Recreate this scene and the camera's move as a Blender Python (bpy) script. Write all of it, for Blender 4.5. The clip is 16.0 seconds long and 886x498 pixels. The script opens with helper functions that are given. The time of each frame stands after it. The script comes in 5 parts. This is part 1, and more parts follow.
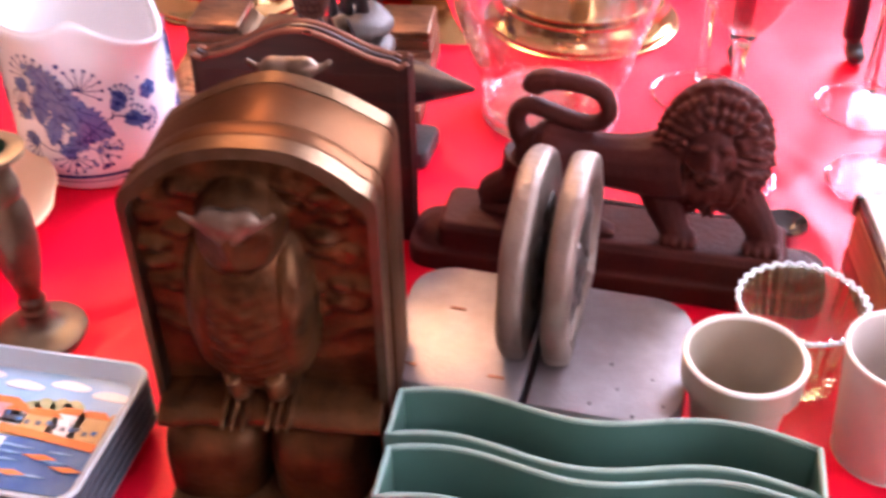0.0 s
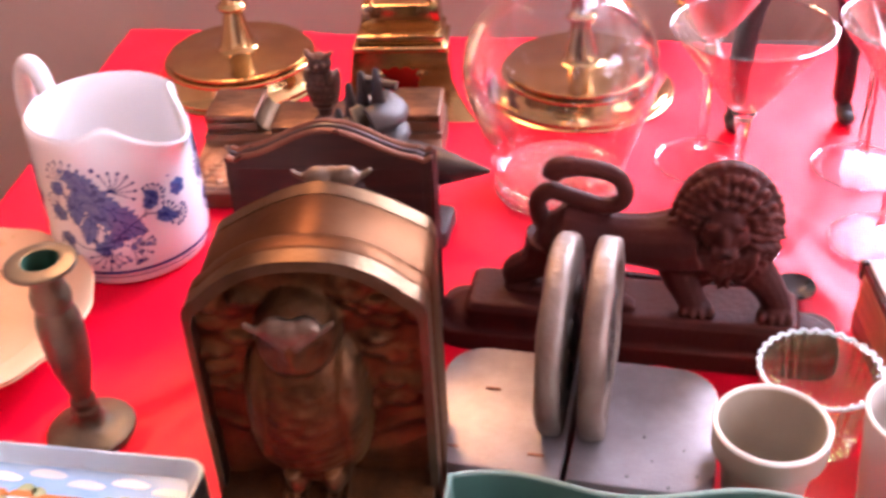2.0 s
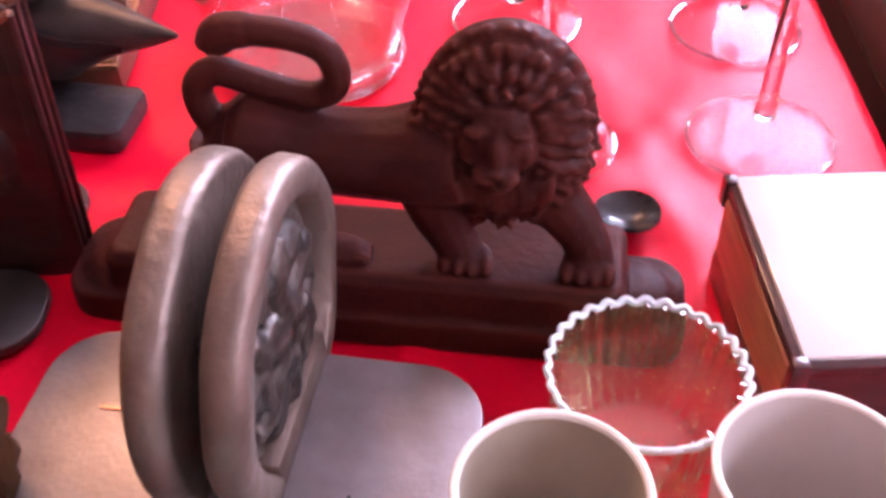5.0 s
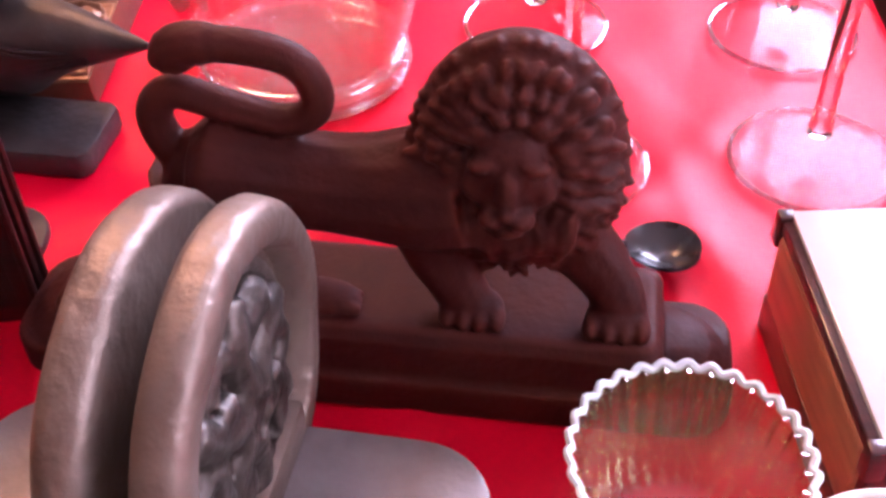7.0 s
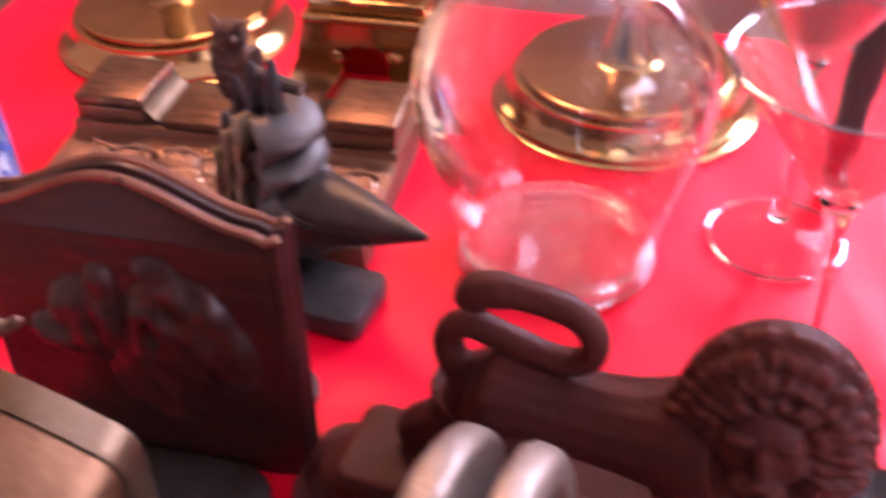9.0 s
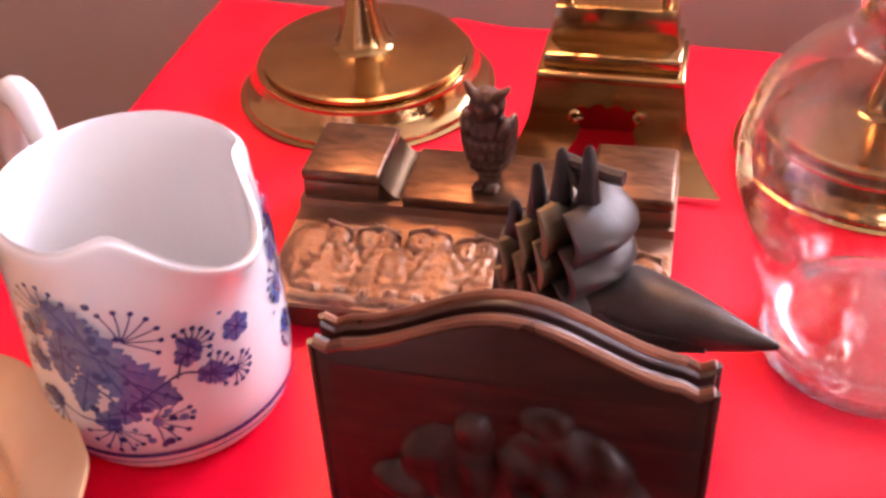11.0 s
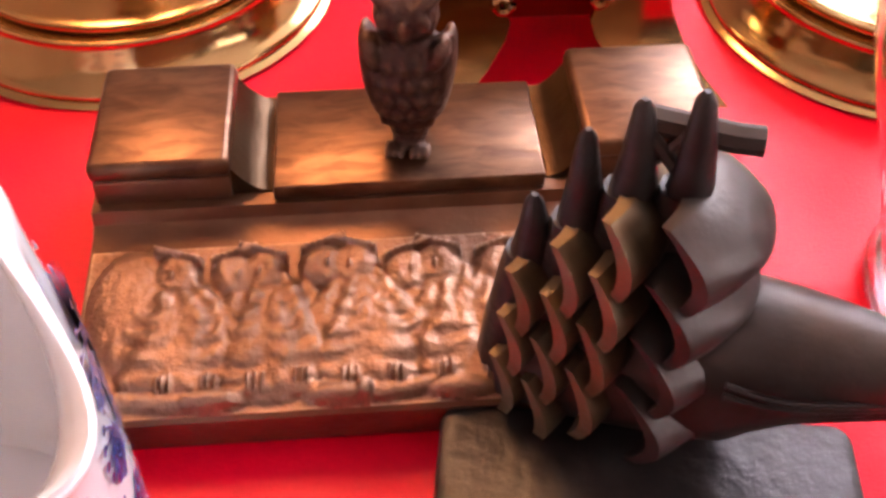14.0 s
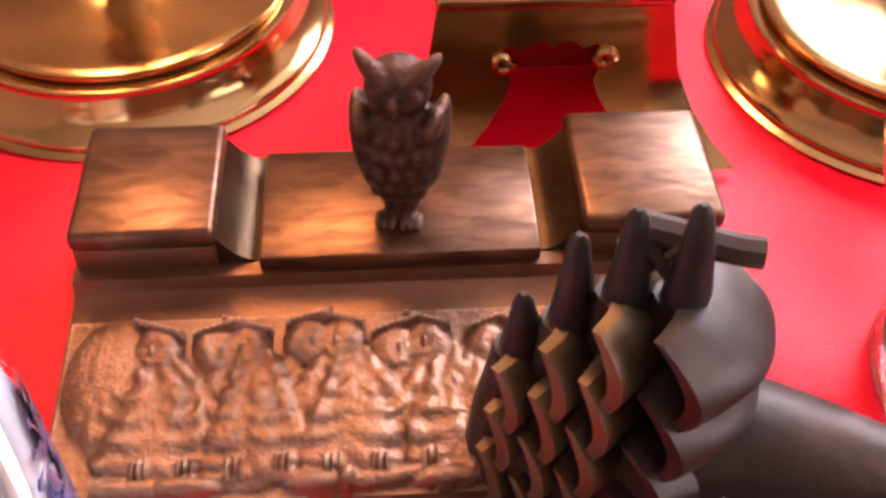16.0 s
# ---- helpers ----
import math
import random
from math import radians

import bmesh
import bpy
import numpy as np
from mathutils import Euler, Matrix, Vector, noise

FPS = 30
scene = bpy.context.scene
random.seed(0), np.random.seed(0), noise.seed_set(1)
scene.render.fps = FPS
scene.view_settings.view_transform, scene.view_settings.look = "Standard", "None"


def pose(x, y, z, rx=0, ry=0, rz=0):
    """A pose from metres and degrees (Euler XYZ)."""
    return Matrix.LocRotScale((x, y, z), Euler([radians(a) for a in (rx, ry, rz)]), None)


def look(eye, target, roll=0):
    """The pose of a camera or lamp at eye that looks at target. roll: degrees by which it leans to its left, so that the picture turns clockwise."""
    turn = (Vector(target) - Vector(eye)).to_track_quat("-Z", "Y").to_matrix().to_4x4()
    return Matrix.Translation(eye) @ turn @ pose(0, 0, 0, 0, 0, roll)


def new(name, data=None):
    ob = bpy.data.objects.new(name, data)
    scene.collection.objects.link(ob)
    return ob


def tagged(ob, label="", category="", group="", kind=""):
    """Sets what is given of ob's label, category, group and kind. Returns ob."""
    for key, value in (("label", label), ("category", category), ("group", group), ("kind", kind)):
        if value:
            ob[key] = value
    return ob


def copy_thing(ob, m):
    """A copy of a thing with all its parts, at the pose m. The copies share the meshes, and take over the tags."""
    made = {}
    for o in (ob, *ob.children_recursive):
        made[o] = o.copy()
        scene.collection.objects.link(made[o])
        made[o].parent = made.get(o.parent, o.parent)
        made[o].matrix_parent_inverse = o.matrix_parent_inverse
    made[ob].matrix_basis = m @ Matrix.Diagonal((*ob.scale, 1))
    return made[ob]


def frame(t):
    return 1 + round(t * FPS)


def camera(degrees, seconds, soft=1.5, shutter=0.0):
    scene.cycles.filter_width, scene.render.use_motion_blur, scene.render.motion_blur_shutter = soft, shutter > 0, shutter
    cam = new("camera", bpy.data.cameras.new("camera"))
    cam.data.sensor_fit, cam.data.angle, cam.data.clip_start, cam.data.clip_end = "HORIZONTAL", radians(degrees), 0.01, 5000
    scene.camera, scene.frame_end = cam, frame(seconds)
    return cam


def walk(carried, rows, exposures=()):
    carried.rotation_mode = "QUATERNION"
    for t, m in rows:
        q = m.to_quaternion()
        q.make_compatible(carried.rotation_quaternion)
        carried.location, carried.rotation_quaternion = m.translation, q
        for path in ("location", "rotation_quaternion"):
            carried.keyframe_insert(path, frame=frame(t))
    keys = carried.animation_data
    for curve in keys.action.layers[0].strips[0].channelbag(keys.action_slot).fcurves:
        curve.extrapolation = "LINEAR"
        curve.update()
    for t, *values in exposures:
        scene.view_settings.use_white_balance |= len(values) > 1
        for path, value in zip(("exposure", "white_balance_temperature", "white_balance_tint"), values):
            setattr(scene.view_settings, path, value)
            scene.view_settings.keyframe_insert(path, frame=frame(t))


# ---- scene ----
cam = camera(43.4, 16.0, soft=3.1, shutter=0.7)
PATH = [
    (0, (0.129, 0.023, 1.142), (-0.086, 1.605, -0.062), -1.3),
    (0.5, (0.113, 0.014, 1.148), (-0.145, 1.614, -0.024), -2.0),
    (1, (0.105, 0.004, 1.162), (-0.159, 1.615, 0.007), -2.7),
    (1.5, (0.102, 0.005, 1.178), (-0.136, 1.619, 0.021), -3.2),
    (2, (0.107, 0.01, 1.178), (-0.083, 1.641, 0.036), -3.4),
    (2.5, (0.12, 0.023, 1.176), (0.008, 1.658, 0.03), -2.9),
    (3, (0.138, 0.04, 1.17), (0.108, 1.667, 0.007), -1.7),
    (3.5, (0.165, 0.072, 1.147), (0.185, 1.669, -0.057), -0.5),
    (6, (0.189, 0.281, 1.022), (0.137, 1.727, -0.358), -0.9),
    (6.5, (0.191, 0.282, 1.023), (0.132, 1.747, -0.338), -1.2),
    (7, (0.192, 0.279, 1.024), (0.125, 1.757, -0.321), -1.7),
    (7.5, (0.195, 0.277, 1.031), (0.102, 1.76, -0.309), -2.2),
    (8, (0.193, 0.277, 1.044), (0.057, 1.771, -0.278), -1.7),
    (8.5, (0.186, 0.279, 1.062), (-0.06, 1.794, -0.221), -1.8),
    (9, (0.163, 0.276, 1.086), (-0.215, 1.808, -0.143), -1.4),
    (9.5, (0.116, 0.296, 1.088), (-0.362, 1.831, -0.102), -2.8),
    (10, (0.053, 0.302, 1.097), (-0.338, 1.848, -0.11), -2.0),
    (10.2, (0.044, 0.304, 1.098), (-0.364, 1.838, -0.119), -3.0),
    (12.3, (-0.032, 0.415, 1.055), (-0.2, 1.938, -0.23), -3.0),
    (12.5, (-0.047, 0.441, 1.047), (-0.13, 1.93, -0.286), -2.8),
    (13, (-0.066, 0.47, 1.019), (-0.031, 1.89, -0.389), -1.9),
    (13.5, (-0.067, 0.489, 1.003), (0.027, 1.879, -0.431), -0.5),
    (14, (-0.07, 0.503, 0.995), (0.024, 1.883, -0.45), -0.1),
    (14.5, (-0.068, 0.513, 0.993), (0.01, 1.896, -0.45), -0.2),
    (15, (-0.064, 0.522, 0.999), (0.0, 1.889, -0.461), -0.1),
    (15.5, (-0.064, 0.525, 1.002), (0.009, 1.894, -0.455), 0.2),
    (16, (-0.063, 0.526, 1.003), (0.01, 1.899, -0.449), 0.3),
]
walk(cam, [(t, look(eye, target, roll)) for t, eye, target, roll in PATH], [(0, 0.68, 5800, 27), (2.2, 0.60, 5850, 26), (3.5, 0.32, 5800, 34), (8, 0.31, 5750, 38), (10, 0.36, 5900, 30), (12.5, 0.10, 6750, 21), (16, 0.16, 6600, 23)])

# ---- light ----
T = 0.75  # height of the table top
world = bpy.data.worlds.new("world")
scene.world = world
world.use_nodes = True
wnt = world.node_tree
wbg = wnt.nodes["Background"]
wsky = wnt.nodes.new("ShaderNodeTexSky")
wsky.sky_type = "NISHITA"
wsky.sun_disc = False
wsky.sun_elevation = radians(40)
wsky.sun_rotation = radians(30)
wnt.links.new(wsky.outputs[0], wbg.inputs[0])
wbg.inputs[1].default_value = 0.12


def area(name, m, sx, sy, power, color):
    d = bpy.data.lights.new(name, "AREA")
    d.shape, d.size, d.size_y, d.energy, d.color = "RECTANGLE", sx, sy, power, color
    ob = new(name, d)
    ob.matrix_world = m
    return ob


# daylight in the north window, an added side fill, and the warm lamp of the room
area("window_daylight", look((1.25, 2.28, 1.9), (0.35, 0.55, 0.75)), 1.15, 0.95, 80, (0.84, 0.89, 1.0))
area("side_fill_light", look((2.16, -0.35, 1.65), (0.0, 0.7, 0.75)), 1.15, 1.0, 7.5, (1.0, 0.90, 0.86))
area("ceiling_lamp_light", look((-0.40, 1.62, 2.14), (-0.1, 0.6, 0.75)), 0.4, 0.4, 17, (1.0, 0.52, 0.22))

# ---- materials ----


def mat(name, color, rough=0.5, metal=0.0, grain=0.0, scale=60.0, color2=None, bump=0.0, bscale=200.0, rvar=0.1,
        coat=0.0, spec=0.5, sheen=0.0, big=8.0, mid=0.5, rub_shade=None, edge=None):
    """A surface with two scales of colour variation, varied gloss and fine relief."""
    m = bpy.data.materials.new(name)
    m.use_nodes = True
    nt = m.node_tree
    b = nt.nodes["Principled BSDF"]
    tc = nt.nodes.new("ShaderNodeTexCoord")
    n1 = nt.nodes.new("ShaderNodeTexNoise")
    n1.inputs["Scale"].default_value, n1.inputs["Detail"].default_value = scale, 6
    n2 = nt.nodes.new("ShaderNodeTexNoise")
    n2.inputs["Scale"].default_value, n2.inputs["Detail"].default_value = big, 3
    nt.links.new(tc.outputs["Object"], n1.inputs["Vector"])
    nt.links.new(tc.outputs["Object"], n2.inputs["Vector"])
    mixf = nt.nodes.new("ShaderNodeMath")
    mixf.operation = "MULTIPLY_ADD"
    nt.links.new(n1.outputs["Fac"], mixf.inputs[0])
    mixf.inputs[1].default_value = 0.6
    half = nt.nodes.new("ShaderNodeMath")
    half.operation = "MULTIPLY"
    half.inputs[1].default_value = 0.4
    nt.links.new(n2.outputs["Fac"], half.inputs[0])
    nt.links.new(half.outputs[0], mixf.inputs[2])
    ramp = nt.nodes.new("ShaderNodeValToRGB")
    ramp.color_ramp.elements[0].position, ramp.color_ramp.elements[1].position = mid - 0.16, mid + 0.16
    c2 = color2 or tuple(c * (1 - grain) for c in color)
    ramp.color_ramp.elements[0].color = (*c2, 1)
    ramp.color_ramp.elements[1].color = (*color, 1)
    nt.links.new(mixf.outputs[0], ramp.inputs[0])
    nt.links.new(ramp.outputs[0], b.inputs["Base Color"])
    if rub_shade:
        # ridges coloured lighter than hollows: rubbing, plus painted cavity shade for relief contrast
        geo, rr, mx = nt.nodes.new("ShaderNodeNewGeometry"), nt.nodes.new("ShaderNodeMapRange"), nt.nodes.new("ShaderNodeMix")
        rr.inputs["From Min"].default_value, rr.inputs["From Max"].default_value = 0.505, 0.58
        mx.data_type = "RGBA"
        nt.links.new(geo.outputs["Pointiness"], rr.inputs["Value"])
        nt.links.new(rr.outputs[0], mx.inputs["Factor"])
        nt.links.new(ramp.outputs[0], mx.inputs["A"])
        mx.inputs["B"].default_value = (*rub_shade, 1)
        nt.links.new(mx.outputs["Result"], b.inputs["Base Color"])
    r = nt.nodes.new("ShaderNodeMapRange")
    r.inputs["To Min"].default_value, r.inputs["To Max"].default_value = max(rough - rvar, 0.02), min(rough + rvar, 1)
    nt.links.new(n1.outputs["Fac"], r.inputs["Value"])
    nt.links.new(r.outputs[0], b.inputs["Roughness"])
    b.inputs["Metallic"].default_value = metal
    b.inputs["Specular IOR Level"].default_value = spec
    if edge:
        b.inputs["Specular Tint"].default_value = (*edge, 1)
    b.inputs["Coat Weight"].default_value = coat
    b.inputs["Coat Roughness"].default_value = 0.08
    if sheen:
        b.inputs["Sheen Weight"].default_value, b.inputs["Sheen Roughness"].default_value = sheen, 0.4
    if bump:
        n3 = nt.nodes.new("ShaderNodeTexNoise")
        n3.inputs["Scale"].default_value, n3.inputs["Detail"].default_value = bscale, 5
        nt.links.new(tc.outputs["Object"], n3.inputs["Vector"])
        bp = nt.nodes.new("ShaderNodeBump")
        bp.inputs["Strength"].default_value, bp.inputs["Distance"].default_value = bump, 0.002
        nt.links.new(n3.outputs["Fac"], bp.inputs["Height"])
        nt.links.new(bp.outputs[0], b.inputs["Normal"])
    return m


def wood(name, c1, c2, rough=0.35, coat=0.2, stretch=(1, 12, 12), scale=14):
    m = bpy.data.materials.new(name)
    m.use_nodes = True
    nt = m.node_tree
    b = nt.nodes["Principled BSDF"]
    tc, mp = nt.nodes.new("ShaderNodeTexCoord"), nt.nodes.new("ShaderNodeMapping")
    mp.inputs["Scale"].default_value = stretch
    nt.links.new(tc.outputs["Object"], mp.inputs[0])
    n = nt.nodes.new("ShaderNodeTexNoise")
    n.inputs["Scale"].default_value, n.inputs["Detail"].default_value, n.inputs["Distortion"].default_value = scale, 8, 0.6
    nt.links.new(mp.outputs[0], n.inputs["Vector"])
    ramp = nt.nodes.new("ShaderNodeValToRGB")
    ramp.color_ramp.elements[0].position, ramp.color_ramp.elements[1].position = 0.35, 0.65
    ramp.color_ramp.elements[0].color, ramp.color_ramp.elements[1].color = (*c2, 1), (*c1, 1)
    nt.links.new(n.outputs["Fac"], ramp.inputs[0])
    nt.links.new(ramp.outputs[0], b.inputs["Base Color"])
    b.inputs["Roughness"].default_value, b.inputs["Coat Weight"].default_value = rough, coat
    b.inputs["Coat Roughness"].default_value = 0.12
    bp = nt.nodes.new("ShaderNodeBump")
    bp.inputs["Strength"].default_value, bp.inputs["Distance"].default_value = 0.25, 0.001
    nt.links.new(n.outputs["Fac"], bp.inputs["Height"])
    nt.links.new(bp.outputs[0], b.inputs["Normal"])
    return m


def thick_glass(name, color=(1, 1, 1), rough=0.01, ior=1.45):
    m = bpy.data.materials.new(name)
    m.use_nodes = True
    b = m.node_tree.nodes["Principled BSDF"]
    b.inputs["Base Color"].default_value = (*color, 1)
    b.inputs["Roughness"].default_value, b.inputs["IOR"].default_value = rough, ior
    b.inputs["Transmission Weight"].default_value = 1.0
    return m


def glass(name, color=(1, 1, 1), gloss=(1, 1, 1), ior=1.5, edge=0.80, power=2.4, low=0.5):
    """Thin clear glass: what is behind shows through, and the gloss grows at grazing angles."""
    m = bpy.data.materials.new(name)
    m.use_nodes = True
    nt = m.node_tree
    nt.nodes.remove(nt.nodes["Principled BSDF"])
    clear, shine = nt.nodes.new("ShaderNodeBsdfTransparent"), nt.nodes.new("ShaderNodeBsdfGlossy")
    clear.inputs["Color"].default_value, shine.inputs["Color"].default_value = (*color, 1), (*gloss, 1)
    shine.inputs["Roughness"].default_value = 0.03
    lw, mx = nt.nodes.new("ShaderNodeLayerWeight"), nt.nodes.new("ShaderNodeMixShader")
    lw.inputs["Blend"].default_value = 0.5
    pw, ad = nt.nodes.new("ShaderNodeMath"), nt.nodes.new("ShaderNodeMath")
    pw.operation, ad.operation = "POWER", "MULTIPLY_ADD"
    nt.links.new(lw.outputs["Facing"], pw.inputs[0])
    pw.inputs[1].default_value = power
    nt.links.new(pw.outputs[0], ad.inputs[0])
    ad.inputs[1].default_value, ad.inputs[2].default_value = edge, low * (ior - 1) ** 2 / (ior + 1) ** 2
    nt.links.new(ad.outputs[0], mx.inputs[0])
    nt.links.new(clear.outputs[0], mx.inputs[1])
    nt.links.new(shine.outputs[0], mx.inputs[2])
    nt.links.new(mx.outputs[0], nt.nodes["Material Output"].inputs["Surface"])
    return m


M_CLOTH = mat("red_cloth", (0.90, 0.003, 0.026), 0.41, 0, 0.10, 300, bump=0.12, bscale=900, spec=0.21, sheen=0.0)
M_BRONZE = mat("brown_bronze", (0.118, 0.056, 0.028), 0.42, 0.85, 0, 26, color2=(0.054, 0.022, 0.010), bump=0.14, bscale=200, edge=(0.62, 0.43, 0.33))
M_BRONZE_DARK = mat("dark_bronze", (0.125, 0.052, 0.018), 0.42, 0.55, 0, 70, color2=(0.020, 0.008, 0.0035), bump=0.35, bscale=260, rub_shade=(0.14, 0.072, 0.032), edge=(0.50, 0.33, 0.19))
M_BRONZE_PALE = mat("worn_bronze", (0.24, 0.17, 0.12), 0.40, 0.7, 0, 140, color2=(0.10, 0.062, 0.038), bump=0.2, bscale=260)
M_MAHOG = wood("dark_mahogany", (0.045, 0.012, 0.009), (0.020, 0.006, 0.005), 0.38, 0.15)
M_EDGE = mat("worn_copper_edge", (0.34, 0.16, 0.10), 0.3, 0.7, 0, 50, color2=(0.16, 0.07, 0.05))
M_IRON = mat("black_iron", (0.068, 0.058, 0.056), 0.40, 0.5, 0, 50, color2=(0.018, 0.013, 0.012), bump=0.3, bscale=220)
M_SHIP = mat("dark_grey_metal", (0.115, 0.098, 0.09), 0.48, 0.7, 0, 60, color2=(0.055, 0.043, 0.037), bump=0.15, bscale=260)
# the tan ridge colour also stands in for lamplight on the sail edges
M_SAIL = mat("olive_bronze", (0.085, 0.056, 0.030), 0.46, 0.6, 0, 60, color2=(0.026, 0.017, 0.011), bump=0.3, bscale=300, rub_shade=(0.23, 0.165, 0.095))
M_LION = mat("rust_brown_cast_iron", (0.066, 0.013, 0.009), 0.52, 0.0, 0, 55, color2=(0.040, 0.009, 0.008), bump=0.3, bscale=260, spec=0.13, rub_shade=(0.13, 0.035, 0.024))
M_PEWTER = mat("cast_aluminium", (0.37, 0.34, 0.35), 0.44, 0.65, 0, 90, color2=(0.27, 0.24, 0.24), bump=0.12, bscale=420)
M_PEWTER_DARK = mat("tarnished_aluminium", (0.31, 0.243, 0.198), 0.48, 0.65, 0, 40, color2=(0.158, 0.114, 0.088), bump=0.5, bscale=190, rvar=0.15)
M_PEWTER_CAST = mat("dark_cast_relief", (0.085, 0.072, 0.06), 0.42, 0.65, 0, 80, color2=(0.045, 0.036, 0.03), bump=0.6, bscale=260, rub_shade=(0.30, 0.27, 0.24))
M_BRASS = mat("polished_brass", (0.56, 0.355, 0.155), 0.16, 1.0, 0, 40, color2=(0.42, 0.25, 0.10), rvar=0.05, bump=0.04, bscale=60)
M_COPPER = mat("brown_copper", (0.24, 0.12, 0.068), 0.42, 0.75, 0, 70, color2=(0.16, 0.075, 0.042), bump=0.15, bscale=300)
M_COPPER_CAST = mat("cast_copper", (0.36, 0.195, 0.12), 0.38, 0.7, 0, 90, color2=(0.19, 0.092, 0.054), bump=0.5, bscale=420, rub_shade=(0.46, 0.29, 0.19), rvar=0.14)
M_OWL = mat("chestnut_bronze", (0.085, 0.036, 0.022), 0.45, 0.5, 0, 90, color2=(0.045, 0.018, 0.012), bump=0.6, bscale=420, rub_shade=(0.22, 0.115, 0.072))
M_PORC = mat("white_porcelain", (0.80, 0.79, 0.80), 0.12, 0, 0.03, 30, rvar=0.04, coat=0.5)
M_BLUE = mat("cobalt_glaze", (0.060, 0.095, 0.30), 0.15, 0, 0, 260, color2=(0.15, 0.21, 0.46), rvar=0.04, coat=0.5)
M_BLUE_DARK = mat("dark_cobalt_glaze", (0.025, 0.045, 0.22), 0.15, 0, 0.3, 260, rvar=0.04, coat=0.5)
M_CANDLE = mat("tarnished_brass", (0.27, 0.21, 0.13), 0.38, 0.75, 0, 50, color2=(0.13, 0.10, 0.065), bump=0.2, bscale=250)
M_VERDI = mat("verdigris", (0.02, 0.09, 0.05), 0.5, 0.3, 0.4, 80)
M_PLATE = mat("peach_stoneware", (0.86, 0.56, 0.34), 0.3, 0, 0, 22, color2=(0.76, 0.44, 0.23), coat=0.3, bump=0.08, bscale=60)
M_GREEN = mat("sage_green_glaze", (0.075, 0.16, 0.125), 0.32, 0, 0.12, 40, rvar=0.06, coat=0.25, bump=0.06, bscale=120)
M_GREEN_RIM = mat("pale_green_rim", (0.33, 0.47, 0.40), 0.3, 0, 0.15, 60, coat=0.25)
M_POT = mat("grey_beige_stoneware", (0.38, 0.32, 0.24), 0.4, 0, 0.15, 60, coat=0.15, bump=0.06, bscale=300)
M_CUP = mat("cream_stoneware", (0.58, 0.52, 0.47), 0.38, 0, 0.08, 60, coat=0.2, bump=0.05, bscale=300)
M_POT_RIM = mat("pale_glaze_rim", (0.82, 0.78, 0.70), 0.25, 0, 0.05, 60, coat=0.3)
M_LID = wood("brushed_copper_lid", (0.205, 0.102, 0.055), (0.10, 0.045, 0.024), 0.34, 0.0, (3, 8, 6), 26)
M_LID.node_tree.nodes["Principled BSDF"].inputs["Metallic"].default_value = 0.75
M_BOX = wood("rosewood", (0.16, 0.055, 0.032), (0.07, 0.022, 0.016), 0.35, 0.2, (12, 1, 12))
M_BOX_DARK = wood("dark_rosewood", (0.07, 0.022, 0.022), (0.035, 0.012, 0.013), 0.3, 0.3, (1, 12, 12))
M_BOX_PALE = wood("brown_bead", (0.46, 0.19, 0.09), (0.28, 0.10, 0.05), 0.4, 0.2, (12, 1, 12))
# box lid: its white colour stands in for the reflected bright window
M_GLARE_TOP = mat("white_glare_lacquer", (0.80, 0.77, 0.75), 0.16, 0, 0.05, 25, coat=0.9, rvar=0.04)
M_GLASS = glass("clear_glass", (0.965, 0.96, 0.965), edge=0.95, power=1.9)
M_GREEN_GLASS = glass("pale_green_glass", (0.88, 0.95, 0.76), edge=0.85, power=1.3)
M_BASE_GLASS = glass("thick_base_glass", (0.95, 0.94, 0.97), edge=0.85, power=0.9, low=1.2)
M_FOOT_GLASS = glass("glass_foot", (0.96, 0.95, 0.96), edge=0.40, power=4.6, low=0.05)
M_BOWL_GLASS = glass("glass_bowl", (0.90, 0.86, 0.85), edge=0.85, power=1.9, low=0.6)
M_STEM_GLASS = thick_glass("glass_stem")
M_RIMGLASS = glass("glass_rim", (0.80, 0.80, 0.84), ior=2.4)
M_WALL = mat("pinkish_plaster", (0.52, 0.365, 0.29), 0.8, 0, 0.06, 25, bump=0.1, bscale=90)
M_CEIL = mat("white_ceiling", (0.75, 0.73, 0.70), 0.85, 0, 0.04, 20)
M_FLOOR = wood("oak_floor", (0.24, 0.15, 0.09), (0.15, 0.09, 0.055), 0.45, 0.1, (1, 14, 1), 5)
M_TRIM = mat("grey_painted_trim", (0.10, 0.085, 0.09), 0.5, 0, 0.12, 60)
M_GAP = mat("dark_table_frame", (0.035, 0.028, 0.030), 0.55, 0, 0.2, 60)
M_STATUE = mat("black_brown_lacquer", (0.022, 0.013, 0.013), 0.4, 0, 0.2, 60, coat=0.2)
M_SPOON = mat("black_lacquered_spoon", (0.016, 0.009, 0.010), 0.28, 0, 0.2, 60, coat=0.4)
M_SKIRT = mat("white_window_paint", (0.75, 0.74, 0.72), 0.5, 0, 0.04, 30)

# ---- mesh helpers ----


def mesh_from(name, bm, material, smooth=True, angle=40):
    bmesh.ops.recalc_face_normals(bm, faces=bm.faces)
    me = bpy.data.meshes.new(name)
    bm.to_mesh(me)
    bm.free()
    if material:
        me.materials.append(material)
    if smooth:
        me.shade_smooth()
        me.set_sharp_from_angle(angle=radians(angle))
    return me


def part(name, bm, material, parent, label="", smooth=True, angle=40, m=None):
    ob = new(name, mesh_from(name, bm, material, smooth, angle))
    ob.parent = parent
    if m is not None:
        ob.matrix_local = m
    if label:
        ob["label"] = label
    return ob


